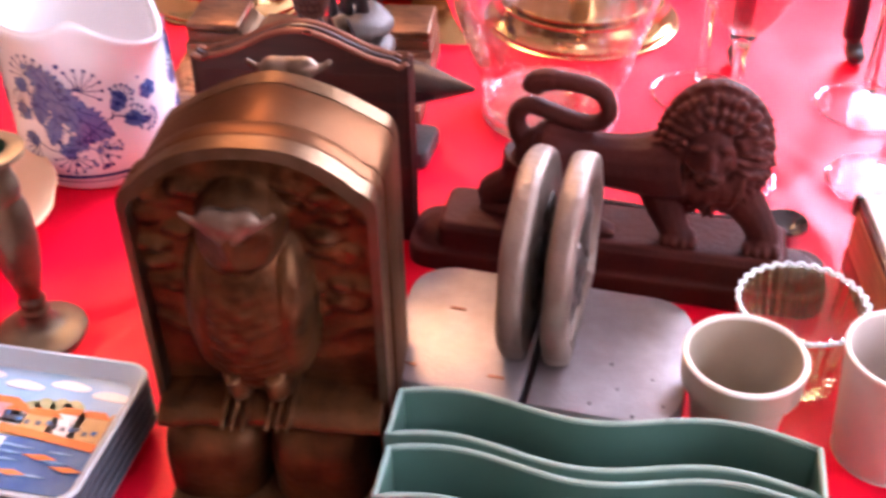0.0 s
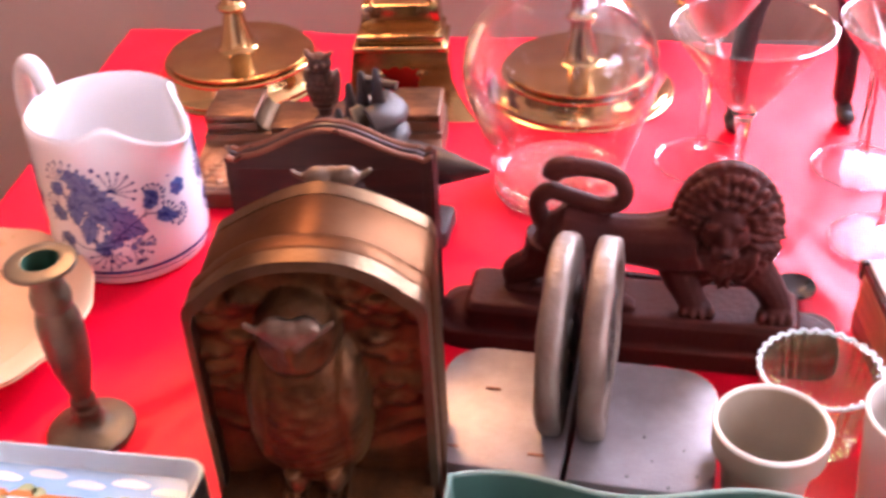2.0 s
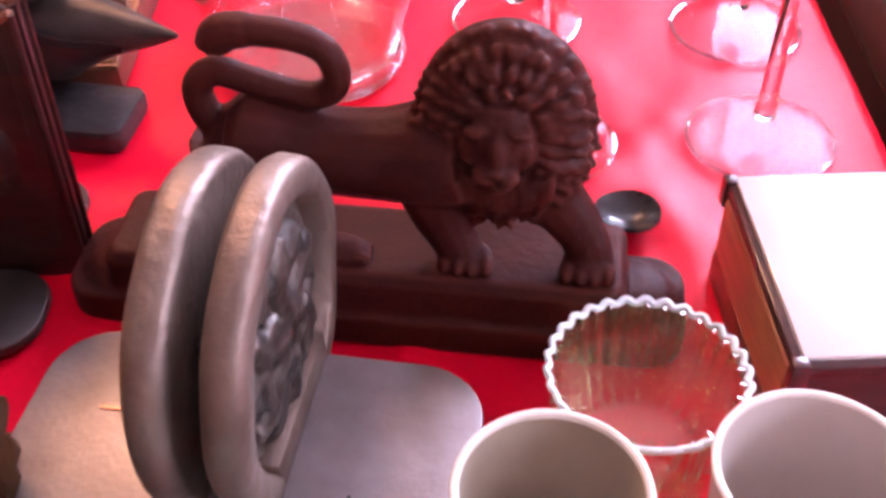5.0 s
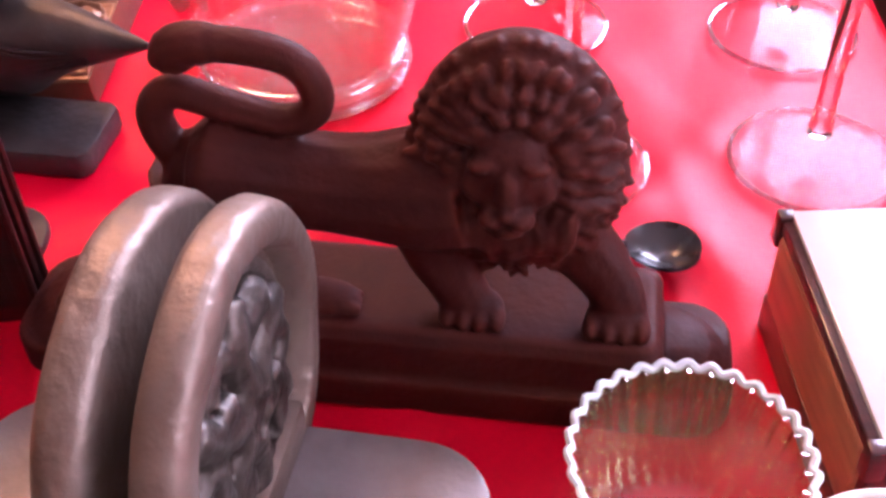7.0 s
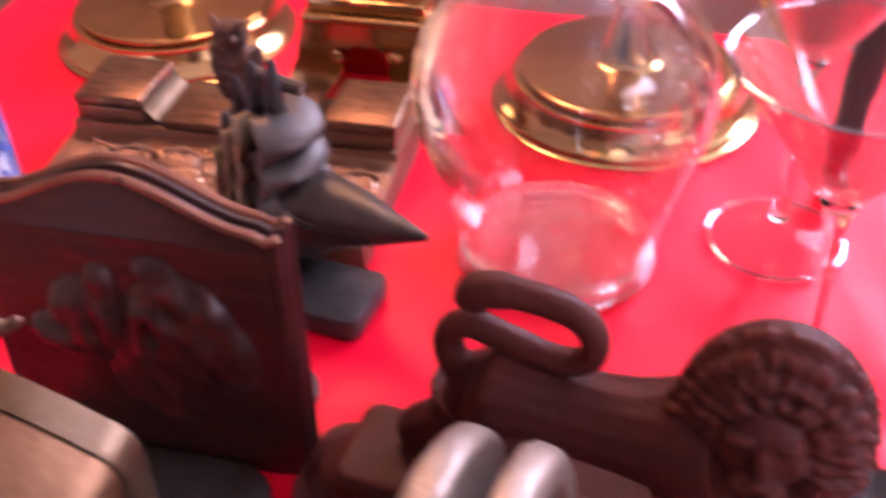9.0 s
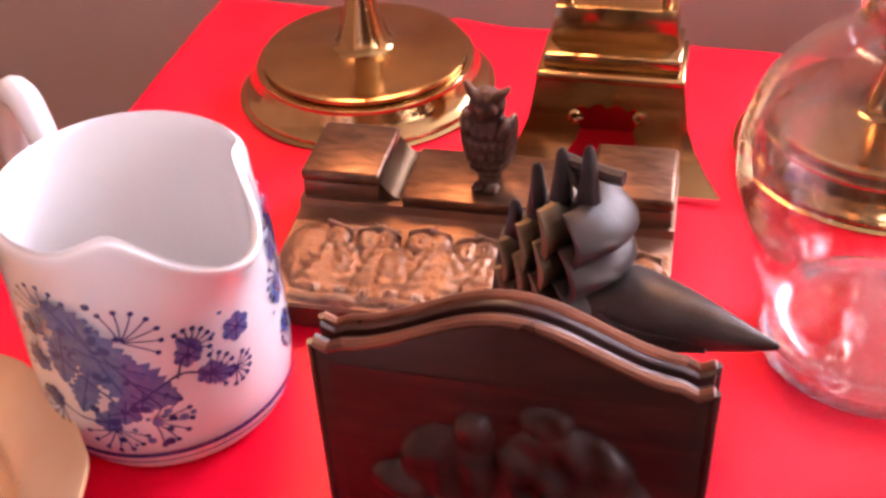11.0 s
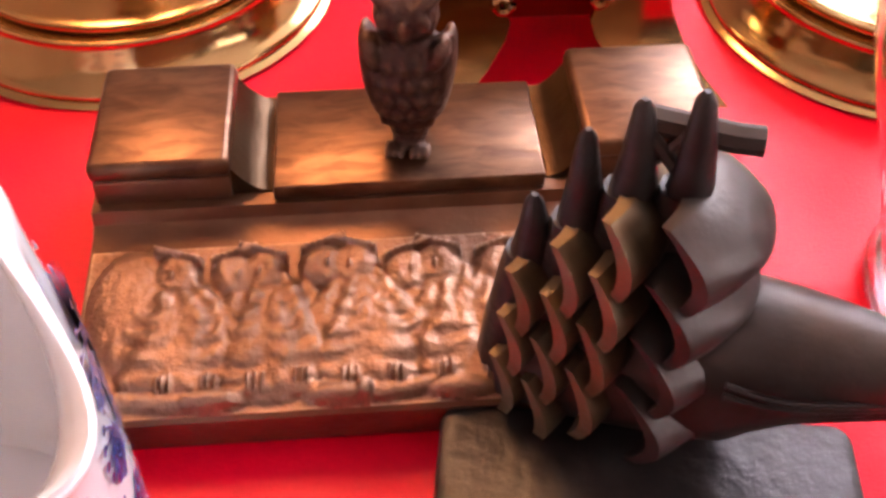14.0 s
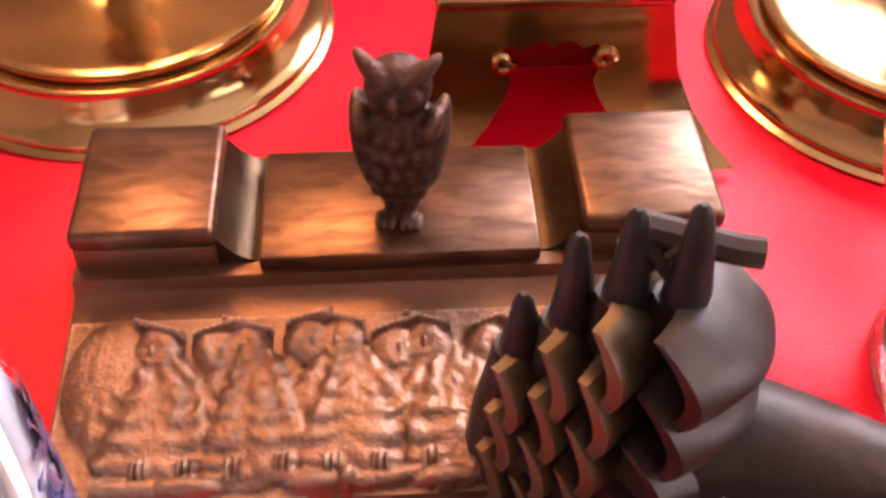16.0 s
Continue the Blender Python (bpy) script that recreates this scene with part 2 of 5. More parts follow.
def thing(name, x, y, z, label, category, rz=0.0, group="", rx=0.0, ry=0.0):
    ob = new(name)
    ob.empty_display_size = 0.02
    ob.matrix_world = pose(x, y, z, rx, ry, rz)
    return tagged(ob, label, category, group)


def one(name, bm, material, x, y, z, label, category, rz=0.0, group="", kind=""):
    ob = new(name, mesh_from(name, bm, material))
    ob.matrix_world = pose(x, y, z, 0, 0, rz)
    return tagged(ob, label, category, group, kind)


def lathe(profile, n=56, bm=None, wobble=None):
    """A turned body from (radius, height) pairs; wobble(angle, index) scales or lifts a point."""
    bm = bm or bmesh.new()
    rings = []
    for i, (r, z) in enumerate(profile):
        if r < 1e-6:
            rings.append([bm.verts.new((0, 0, z))])
            continue
        ring = []
        for k in range(n):
            a = 2 * math.pi * k / n
            rr, zz = (r, z) if wobble is None else wobble(a, i, r, z)
            ring.append(bm.verts.new((rr * math.cos(a), rr * math.sin(a), zz)))
        rings.append(ring)
    for a, b in zip(rings, rings[1:]):
        for k in range(n):
            k2 = (k + 1) % n
            if len(a) == 1 and len(b) == 1:
                continue
            if len(a) == 1:
                bm.faces.new((a[0], b[k], b[k2]))
            elif len(b) == 1:
                bm.faces.new((a[k], a[k2], b[0]))
            else:
                bm.faces.new((a[k], a[k2], b[k2], b[k]))
    return bm


def curve_profile(pts, steps=6):
    """Catmull-Rom through (r, z) pairs."""
    out = []
    p = [pts[0], *pts, pts[-1]]
    for i in range(1, len(p) - 2):
        for s in range(steps):
            t = s / steps
            q = []
            for d in range(2):
                a, b, c, e = p[i - 1][d], p[i][d], p[i + 1][d], p[i + 2][d]
                q.append(0.5 * (2 * b + (c - a) * t + (2 * a - 5 * b + 4 * c - e) * t * t + (3 * b - a - 3 * c + e) * t**3))
            out.append((max(q[0], 0.0), q[1]))
    out.append(pts[-1])
    return out


def box(x0, x1, y0, y1, z0, z1, bevel=0.0, bm=None, seg=2):
    own = bmesh.new()
    bmesh.ops.create_cube(own, size=1)
    for v in own.verts:
        v.co = ((x0 + x1) / 2 + v.co.x * (x1 - x0), (y0 + y1) / 2 + v.co.y * (y1 - y0), (z0 + z1) / 2 + v.co.z * (z1 - z0))
    if bevel:
        bmesh.ops.bevel(own, geom=own.edges[:], offset=bevel, segments=seg, affect="EDGES", profile=0.5)
    return join(bm, own)


def join(bm, own):
    if bm is None:
        return own
    me = bpy.data.meshes.new("tmp")
    own.to_mesh(me)
    own.free()
    bm.from_mesh(me)
    bpy.data.meshes.remove(me)
    return bm


def prism(poly, d0, d1, axis="z", bevel=0.0, bm=None, seg=2):
    """A plate: the outline poly swept from d0 to d1 along an axis (x: (y, z), y: (x, z), z: (x, y))."""
    own = bmesh.new()

    def at(u, v, d):
        return {"z": (u, v, d), "y": (u, d, v), "x": (d, u, v)}[axis]

    a = [own.verts.new(at(u, v, d0)) for u, v in poly]
    b = [own.verts.new(at(u, v, d1)) for u, v in poly]
    n = len(poly)
    own.faces.new(a)
    own.faces.new(b)
    for i in range(n):
        own.faces.new((a[i], a[(i + 1) % n], b[(i + 1) % n], b[i]))
    bmesh.ops.recalc_face_normals(own, faces=own.faces)
    if bevel:
        es = [e for e in own.edges if (e.verts[0] in a) == (e.verts[1] in a)]
        bmesh.ops.bevel(own, geom=es, offset=bevel, segments=seg, affect="EDGES", profile=0.5)
    return join(bm, own)


def rounded(x0, x1, y0, y1, r, n=6):
    """Outline of a rectangle with rounded corners."""
    out = []
    for cx, cy, a0 in ((x1 - r, y1 - r, 0), (x0 + r, y1 - r, 90), (x0 + r, y0 + r, 180), (x1 - r, y0 + r, 270)):
        for k in range(n + 1):
            a = radians(a0 + 90 * k / n)
            out.append((cx + r * math.cos(a), cy + r * math.sin(a)))
    return out


def ball(bm, c, r, rot=(0, 0, 0), seg=16):
    m = pose(*c, *rot) @ Matrix.Diagonal((*r, 1))
    bmesh.ops.create_uvsphere(bm, u_segments=seg, v_segments=max(seg // 2, 6), radius=1, matrix=m)
    return bm


def tube(bm, pts, radii, n=10, closed=False):
    """A round bar through points, with a radius at each."""
    pts = [Vector(p) for p in pts]
    rings = []
    last = None
    for i, p in enumerate(pts):
        a = pts[(i - 1) % len(pts)] if closed else pts[max(i - 1, 0)]
        b = pts[(i + 1) % len(pts)] if closed else pts[min(i + 1, len(pts) - 1)]
        d = (b - a).normalized()
        u = (last - d * last.dot(d)) if last is not None else d.orthogonal()
        u.normalize()
        last = u
        v = d.cross(u)
        r = radii[i] if isinstance(radii, (list, tuple)) else radii
        rings.append([bm.verts.new(p + r * (math.cos(2 * math.pi * k / n) * u + math.sin(2 * math.pi * k / n) * v)) for k in range(n)])
    pairs = list(zip(rings, rings[1:])) + ([(rings[-1], rings[0])] if closed else [])
    for a, b in pairs:
        for k in range(n):
            bm.faces.new((a[k], a[(k + 1) % n], b[(k + 1) % n], b[k]))
    if not closed:
        bm.faces.new(rings[0])
        bm.faces.new(rings[-1])
    return bm


def smooth_line(pts, steps=6):
    out = []
    p = [Vector(q) for q in (pts[0], *pts, pts[-1])]
    for i in range(1, len(p) - 2):
        for s in range(steps):
            t = s / steps
            a, b, c, e = p[i - 1], p[i], p[i + 1], p[i + 2]
            out.append(0.5 * (2 * b + (c - a) * t + (2 * a - 5 * b + 4 * c - e) * t * t + (3 * b - a - 3 * c + e) * t**3))
    out.append(p[-1])
    return out


def relief(x0, x1, z0, z1, fn, step=0.0009, back=0.004, inside=None):
    """A cast panel that faces -y: fn(x, z) is how far it stands proud. Closed at the back."""
    nx, nz = int((x1 - x0) / step) + 1, int((z1 - z0) / step) + 1
    xs, zs = np.linspace(x0, x1, nx), np.linspace(z0, z1, nz)
    X, Z = np.meshgrid(xs, zs)
    H = fn(X, Z)
    bm = bmesh.new()
    keep = np.ones_like(H, bool) if inside is None else inside(X, Z)
    vs = [[bm.verts.new((X[j, i], -H[j, i], Z[j, i])) if keep[j, i] else None for i in range(nx)] for j in range(nz)]
    for j in range(nz - 1):
        for i in range(nx - 1):
            q = (vs[j][i], vs[j][i + 1], vs[j + 1][i + 1], vs[j + 1][i])
            if all(q):
                bm.faces.new(q)
    edges = [e for e in bm.edges if e.is_boundary]
    ext = bmesh.ops.extrude_edge_only(bm, edges=edges)
    for v in ext["geom"]:
        if isinstance(v, bmesh.types.BMVert):
            v.co.y = back
    return bm


def fused(ob, voxel, smooth=4):
    """Melts the overlapping forms of a casting into one skin."""
    r = ob.modifiers.new("fuse", "REMESH")
    r.mode, r.voxel_size, r.use_smooth_shade = "VOXEL", voxel, True
    s = ob.modifiers.new("soften", "SMOOTH")
    s.factor, s.iterations = 0.5, smooth
    return ob


def bump2(X, Z, cx, cz, rx, rz, h, p=2.0):
    d = ((X - cx) / rx) ** 2 + ((Z - cz) / rz) ** 2
    return h * np.sqrt(np.clip(1 - d, 0, 1)) if p == 2.0 else h * np.clip(1 - d, 0, 1) ** p


def fbm(X, Z, s, seed=0):
    """Cheap smooth noise from sines, about -1 to 1."""
    r = np.random.RandomState(seed)
    out = np.zeros_like(X)
    for k in range(14):
        a, f, ph = r.uniform(0, 6.28), s * r.uniform(0.5, 1.8), r.uniform(0, 6.28)
        out += np.sin((X * np.cos(a) + Z * np.sin(a)) * f + ph)
    return out / 5.0

# ---- room ----


def structure(name, bm, material, label, category):
    ob = new(name, mesh_from(name, bm, material, False))
    return tagged(ob, label, category, kind="structure")


X0, X1, Y0, Y1, H = -1.9, 2.2, -1.8, 2.35, 2.5
structure("floor", box(X0 - 0.1, X1 + 0.1, Y0 - 0.1, Y1 + 0.1, -0.1, 0), M_FLOOR, "brown wooden floor of the room", "floor")
structure("ceiling", box(X0 - 0.1, X1 + 0.1, Y0 - 0.1, Y1 + 0.1, H, H + 0.1), M_CEIL, "plain white ceiling", "ceiling")
structure("wall_west", box(X0 - 0.1, X0, Y0, Y1, 0, H), M_WALL, "plain pinkish plaster wall", "wall")
structure("wall_south", box(X0, X1, Y0 - 0.1, Y0, 0, H), M_WALL, "plain pinkish plaster wall behind the viewer", "wall")
# the east wall, with a window opening added for the fill light
we = box(X1, X1 + 0.1, Y0, Y1, 0, 1.1)
box(X1, X1 + 0.1, Y0, Y1, 2.2, H, bm=we)
box(X1, X1 + 0.1, Y0, -1.0, 1.1, 2.2, bm=we)
box(X1, X1 + 0.1, 0.3, Y1, 1.1, 2.2, bm=we)
structure("wall_east", we, M_WALL, "pinkish plaster wall with an added window for fill light", "wall")
# the north wall with a window
wn = box(X0, X1, Y1, Y1 + 0.1, 0, 1.35)
box(X0, X1, Y1, Y1 + 0.1, 2.4, H, bm=wn)
box(X0, 0.6, Y1, Y1 + 0.1, 1.35, 2.4, bm=wn)
box(1.9, X1, Y1, Y1 + 0.1, 1.35, 2.4, bm=wn)
structure("wall_north", wn, M_WALL, "pinkish plaster wall with a bright window", "wall")


def window(name, m, w, h):
    root = new(name)
    root.matrix_world = m
    tagged(root, "white-framed window with bright daylight outside", "window", kind="structure")
    for a, b, c, d in ((-w / 2, w / 2, 0, 0.05), (-w / 2, w / 2, h - 0.05, h), (-w / 2, -w / 2 + 0.05, 0.05, h - 0.05),
                       (w / 2 - 0.05, w / 2, 0.05, h - 0.05), (-0.02, 0.02, 0.05, h - 0.05)):
        part("window_frame", box(a, b, -0.03, 0.03, c, d, 0.004), M_SKIRT, root)
    for a, b in ((-w / 2 + 0.05, -0.02), (0.02, w / 2 - 0.05)):
        p = part("pane", box(a, b, -0.002, 0.002, 0.05, h - 0.05), M_GLASS, root)
        p.visible_shadow = False


window("window_1", pose(1.25, Y1 + 0.05, 1.35), 1.3, 1.05)
# unseen window, added to go with the side fill light
window("fill_window_2", pose(X1 + 0.05, -0.35, 1.1, 0, 0, 90), 1.3, 1.1)


def glow(name, color, strength):
    m = bpy.data.materials.new(name)
    m.use_nodes = True
    b = m.node_tree.nodes["Principled BSDF"]
    b.inputs["Base Color"].default_value = (*color, 1)
    b.inputs["Emission Color"].default_value, b.inputs["Emission Strength"].default_value = (*color, 1), strength
    return m


M_SKYGLOW = glow("bright_overcast_sky", (0.92, 0.95, 1.0), 9.0)
M_SHADE = glow("warm_lamp_shade", (1.0, 0.62, 0.30), 6.0)
structure("backdrop_north", box(-3, 6, 5.0, 5.02, -1, 6), M_SKYGLOW, "bright white sky outside the window", "backdrop")
# glowing sheet for the added east window
structure("backdrop_east", box(5.0, 5.02, -4, 5, -1, 6), M_SKYGLOW, "bright white glow outside the added fill window", "backdrop")

lamp = thing("pendant_lamp", -0.40, 1.66, 2.2, "warm glowing pendant lamp hanging from the ceiling", "lamp")
part("shade", lathe(curve_profile([(0.02, 0.14), (0.09, 0.11), (0.13, 0.02), (0.10, -0.02), (0.0, -0.03)])), M_SHADE, lamp, "glowing warm glass shade")
part("cord", tube(bmesh.new(), [(0, 0, 0.13), (0, 0, 0.3)], 0.004), M_IRON, lamp)

# a low pinkish screen wall just behind the table
structure("wall_screen", box(-1.5, 0.9, 1.22, 1.30, 0, 0.98), M_WALL, "pinkish plaster half wall behind the table", "wall")

# ---- tables ----


def table(x0, x1, y0, y1, rz, cx, cy, label, cloth_label, seed, bare=False, skew=0.0):
    root = thing("table", cx, cy, 0, label, "table", rz)
    part("tabletop", box(x0, x1, y0, y1, T - 0.032, T - 0.004, 0.003), M_GAP, root)
    part("apron", box(x0 + 0.03, x1 - 0.03, y0 + 0.03, y1 - 0.03, T - 0.11, T - 0.033, 0.002), M_GAP, root)
    for a in (x0 + 0.05, x1 - 0.05):
        for b in (y0 + 0.05, y1 - 0.05):
            part("leg", box(a - 0.022, a + 0.022, b - 0.022, b + 0.022, 0, T - 0.11, 0.003), M_GAP, root)
    if bare:
        part("edge_trim", box(x0 - 0.012, x0 - 0.0045, y0, y1, T - 0.035, T - 0.001, 0.003), M_TRIM, root, "grey painted edge strip")
        part("side_board", box(x0 - 0.0110, x0 - 0.0045, y0, y1, T - 0.30, T - 0.036, 0.002), M_GAP, root)
    # the cloth: creased top and hanging sides
    bm = bmesh.new()
    e = 0.004
    nx, ny = 150, 170
    xs = np.linspace(x0 - e, x1 + e, nx)
    ys = np.linspace(y0 - e, y1 + e, ny)
    X, Y = np.meshgrid(xs, ys)
    Z = T + 0.0006 * fbm(X, Y, 30, seed) + 0.0005 * fbm(X, Y, 75, seed + 1)
    # a few long soft folds
    for a, b, c, w, h in ((0.9, 0.35, -0.02, 0.010, 0.0034), (0.80, -0.6, 0.16, 0.009, 0.0034), (0.98, 0.17, 0.23, 0.008, 0.0028), (0.75, 0.66, 0.17, 0.012, 0.0030), (0.85, 0.53, 0.24, 0.008, 0.0030), (0.6, -0.8, 0.03, 0.009, 0.003), (0.9, -0.43, -0.06, 0.008, 0.003)):
        Z += h * np.exp(-((X * a + Y * b - c) / w) ** 2) * (0.5 + 0.5 * np.sin(Y * 9 + seed))
    Z = np.minimum(Z, T + 0.0030) - 0.0006
    Y = Y - skew * X * (Y - y0) / (y1 - y0)
    vs = [[bm.verts.new((X[j, i], Y[j, i], Z[j, i])) for i in range(nx)] for j in range(ny)]
    for j in range(ny - 1):
        for i in range(nx - 1):
            bm.faces.new((vs[j][i], vs[j][i + 1], vs[j + 1][i + 1], vs[j + 1][i]))
    edges = [k for k in bm.edges if k.is_boundary and not (bare and all(v.co.x < x0 - e + 1e-4 for v in k.verts))]
    for k in range(8):
        ext = bmesh.ops.extrude_edge_only(bm, edges=edges)
        edges = [g for g in ext["geom"] if isinstance(g, bmesh.types.BMEdge)]
        for v in ext["geom"]:
            if isinstance(v, bmesh.types.BMVert):
                v.co.z -= 0.002 if k == 0 else 0.03
                s = 0.003 * math.sin(70 * v.co.x + 1) * math.sin(60 * v.co.y) * (k / 7)
                if k == 0:
                    s += 0.001
                v.co.x += s * (1 if v.co.x > (x0 + x1) / 2 else -1)
                v.co.y += s * (1 if v.co.y > (y0 + y1) / 2 else -1)
    cloth = new("tablecloth", mesh_from("tablecloth", bm, M_CLOTH, True, 70))
    cloth.matrix_world = pose(cx, cy, 0, 0, 0, rz)
    tagged(cloth, cloth_label, "tablecloth")
    return root


# first table, its back edge running a little askew
table(-0.3355, 0.3355, -0.47, 0.360, 0, 0.0395, 0.60, "dark folding market table under a red cloth", "bright red cotton tablecloth with soft creases", 3, skew=0.085)
table(-0.35, 0.35, -0.45, 0.45, 0, 0.776, 0.62, "second dark market table beside the gap", "bright red tablecloth on the second table", 9, True)

# ---- jug ----


def jug():
    root = thing("jug", -0.1785, 0.6265, T, "white porcelain jug with blue flower painting and wavy rim", "jug", rz=-30)
    root.scale = (0.95, 0.95, 0.925)
    h = 0.115

    def wob(a, i, r, z):
        # a pouring lip on the +x side with a wave each side of it
        if z > h - 0.045:
            k = ((z - (h - 0.045)) / 0.045) ** 1.6
            d = math.atan2(math.sin(a - 0.10), math.cos(a - 0.10))
            lip = math.exp(-((d / 0.36) ** 2))
            wave = math.exp(-(((abs(d) - 0.80) / 0.30) ** 2))
            z += k * (0.0060 * wave - 0.0085 * math.exp(-((d / 0.50) ** 2)) - 0.0020 * math.exp(-((d / 1.3) ** 2)))
            r += k * (0.0160 * lip - 0.0055 * wave)
        return r, z

    prof = curve_profile([(0.0, 0.004), (0.046, 0.004), (0.049, 0.0), (0.052, 0.002), (0.0545, 0.012), (0.0555, 0.03), (0.0545, 0.07), (0.0535, 0.10),
                          (0.0535, h - 0.003), (0.0515, h + 0.0005), (0.0492, h - 0.003), (0.0492, 0.06), (0.049, 0.012), (0.040, 0.007), (0.0, 0.007)], 4)
    part("body", lathe(prof, 96, wobble=wob), M_PORC, root)
    hb = bmesh.new()
    line = smooth_line([(-0.0580, 0, 0.030), (-0.070, 0, 0.034), (-0.085, 0, 0.060), (-0.088, 0, 0.098), (-0.078, 0, 0.126), (-0.066, 0, 0.127), (-0.0575, 0, 0.108)], 6)
    tube(hb, line, [0.0062 + 0.0015 * math.sin(k / len(line) * 3.1) for k in range(len(line))], 12)
    part("handle", hb, M_PORC, root, "curved porcelain handle")
    # painting: leaves, stems, berries, laid on the curved wall
    def on(u, v, lift=0.0):
        # u: metres round the wall from the middle of the painting, v: height
        r = 0.0556 - 0.018 * max(v - 0.03, 0) + lift
        a = u / 0.0548
        return (r * math.cos(a), r * math.sin(a), v)

    deco, dark = bmesh.new(), bmesh.new()

    def blot(bm, pts, lift=0.0004):
        c = (sum(p[0] for p in pts) / len(pts), sum(p[1] for p in pts) / len(pts))
        cv = bm.verts.new(on(*c, lift))
        ring = [bm.verts.new(on(*p, lift)) for p in pts]
        for k in range(len(ring)):
            bm.faces.new((cv, ring[k], ring[(k + 1) % len(ring)]))

    def dot(bm, u, v, r, lift=0.0005):
        blot(bm, [(u + r * math.cos(k * 0.785), v + r * math.sin(k * 0.785)) for k in range(8)], lift)

    def stroke(bm, pts, w, lift=0.0005):
        pts = [Vector((*p, 0)) for p in pts]
        line = smooth_line(pts, 5)
        prev = None
        for i, p in enumerate(line):
            d = (line[min(i + 1, len(line) - 1)] - line[max(i - 1, 0)]).normalized()
            n = Vector((-d.y, d.x, 0)) * w / 2
            q = (bm.verts.new(on(p.x + n.x, p.y + n.y, lift)), bm.verts.new(on(p.x - n.x, p.y - n.y, lift)))
            if prev:
                bm.faces.new((prev[0], prev[1], q[1], q[0]))
            prev = q

    def umbel(u, v, s, a0, n=7):
        for k in range(n):
            a = a0 + (k - (n - 1) / 2) * 0.42
            e = (u + s * math.cos(a), v + s * math.sin(a))
            stroke(dark, [(u, v), ((u + e[0]) / 2 + 0.0006, (v + e[1]) / 2), e], 0.0007)
            dot(dark, *e, 0.0013)

    def flower(u, v, s, n=6):
        for k in range(n):
            a = k * 2 * math.pi / n + 0.3
            dot(deco, u + s * 0.6 * math.cos(a), v + s * 0.6 * math.sin(a), s * 0.42, 0.0003)
        for k in range(n):
            a = k * 2 * math.pi / n + 0.3
            stroke(dark, [(u, v), (u + s * math.cos(a), v + s * math.sin(a))], 0.0008)
        dot(dark, u, v, s * 0.25, 0.0006)

    def leaf(u, v, length, a, wid=0.45, teeth=7):
        pts = []
        for side in (1, -1):
            seq = range(teeth * 2 + 1) if side == 1 else range(teeth * 2, -1, -1)
            for k in seq:
                t = k / (teeth * 2)
                w = wid * length * math.sin(math.pi * min(t * 0.92 + 0.04, 1)) * (1.0 if k % 2 else 0.72)
                x, y = t * length, side * w * 0.5
                pts.append((u + x * math.cos(a) - y * math.sin(a), v + x * math.sin(a) + y * math.cos(a)))
        blot(deco, pts)
        stroke(dark, [(u, v), (u + length * math.cos(a), v + length * math.sin(a))], 0.0009, 0.0006)

    rnd = random.Random(4)
    for off in (0.0, 0.118, 0.235):
        def U(u):
            return u + off
        leaf(U(-0.008), 0.090, 0.042, -1.25, 0.62)
        leaf(U(-0.010), 0.074, 0.030, -0.5, 0.6)
        leaf(U(-0.006), 0.062, 0.026, -1.9, 0.55)
        leaf(U(-0.018), 0.096, 0.030, -0.95, 0.75)
        leaf(U(0.002), 0.070, 0.034, -1.05, 0.80)
        leaf(U(-0.014), 0.080, 0.028, -1.75, 0.60)
        leaf(U(0.008), 0.058, 0.024, -0.70, 0.65)
        leaf(U(0.030), 0.074, 0.014, -0.9, 0.7)
        leaf(U(0.036), 0.052, 0.016, -0.5, 0.7)
        for _ in range(70):
            q = rnd.uniform(0, 1)
            dot(deco if rnd.random() < 0.6 else dark, U(-0.016 + 0.030 * q + rnd.uniform(-0.015, 0.015)), 0.092 - 0.062 * q + rnd.uniform(-0.012, 0.010), rnd.uniform(0.0010, 0.0024), 0.0004 + 0.0003 * rnd.random())
        for u, v, s, a in ((-0.020, 0.088, 0.014, 1.9), (0.010, 0.078, 0.015, 0.7), (0.014, 0.034, 0.015, -0.2), (-0.002, 0.030, 0.013, -1.6),
                           (0.034, 0.068, 0.009, 0.8), (0.040, 0.050, 0.010, 0.2), (0.050, 0.046, 0.008, -0.4), (-0.030, 0.066, 0.010, 2.6), (-0.026, 0.036, 0.010, 3.6)):
            umbel(U(u), v, s, a)
        for u, v, s in ((0.004, 0.040, 0.0075), (-0.004, 0.034, 0.0065), (0.012, 0.046, 0.0055), (0.033, 0.064, 0.006), (0.040, 0.051, 0.006), (-0.031, 0.060, 0.007),
                        (-0.028, 0.080, 0.006), (0.052, 0.086, 0.006), (-0.029, 0.040, 0.006), (0.055, 0.066, 0.007)):
            flower(U(u), v, s)
        stroke(dark, [(U(-0.026), 0.084), (U(-0.016), 0.066), (U(-0.002), 0.05), (U(0.004), 0.040)], 0.0011)
        stroke(dark, [(U(0.006), 0.042), (U(0.020), 0.052), (U(0.030), 0.056), (U(0.040), 0.050)], 0.0011)
        stroke(dark, [(U(0.027), 0.054), (U(0.030), 0.062), (U(0.033), 0.066)], 0.0010)
        stroke(dark, [(U(-0.004), 0.034), (U(-0.016), 0.034), (U(-0.028), 0.042)], 0.0010)
        for _ in range(16):
            dot(deco, U(rnd.uniform(-0.04, 0.06)), rnd.uniform(0.026, 0.095), rnd.uniform(0.0006, 0.0014))
    n = 120
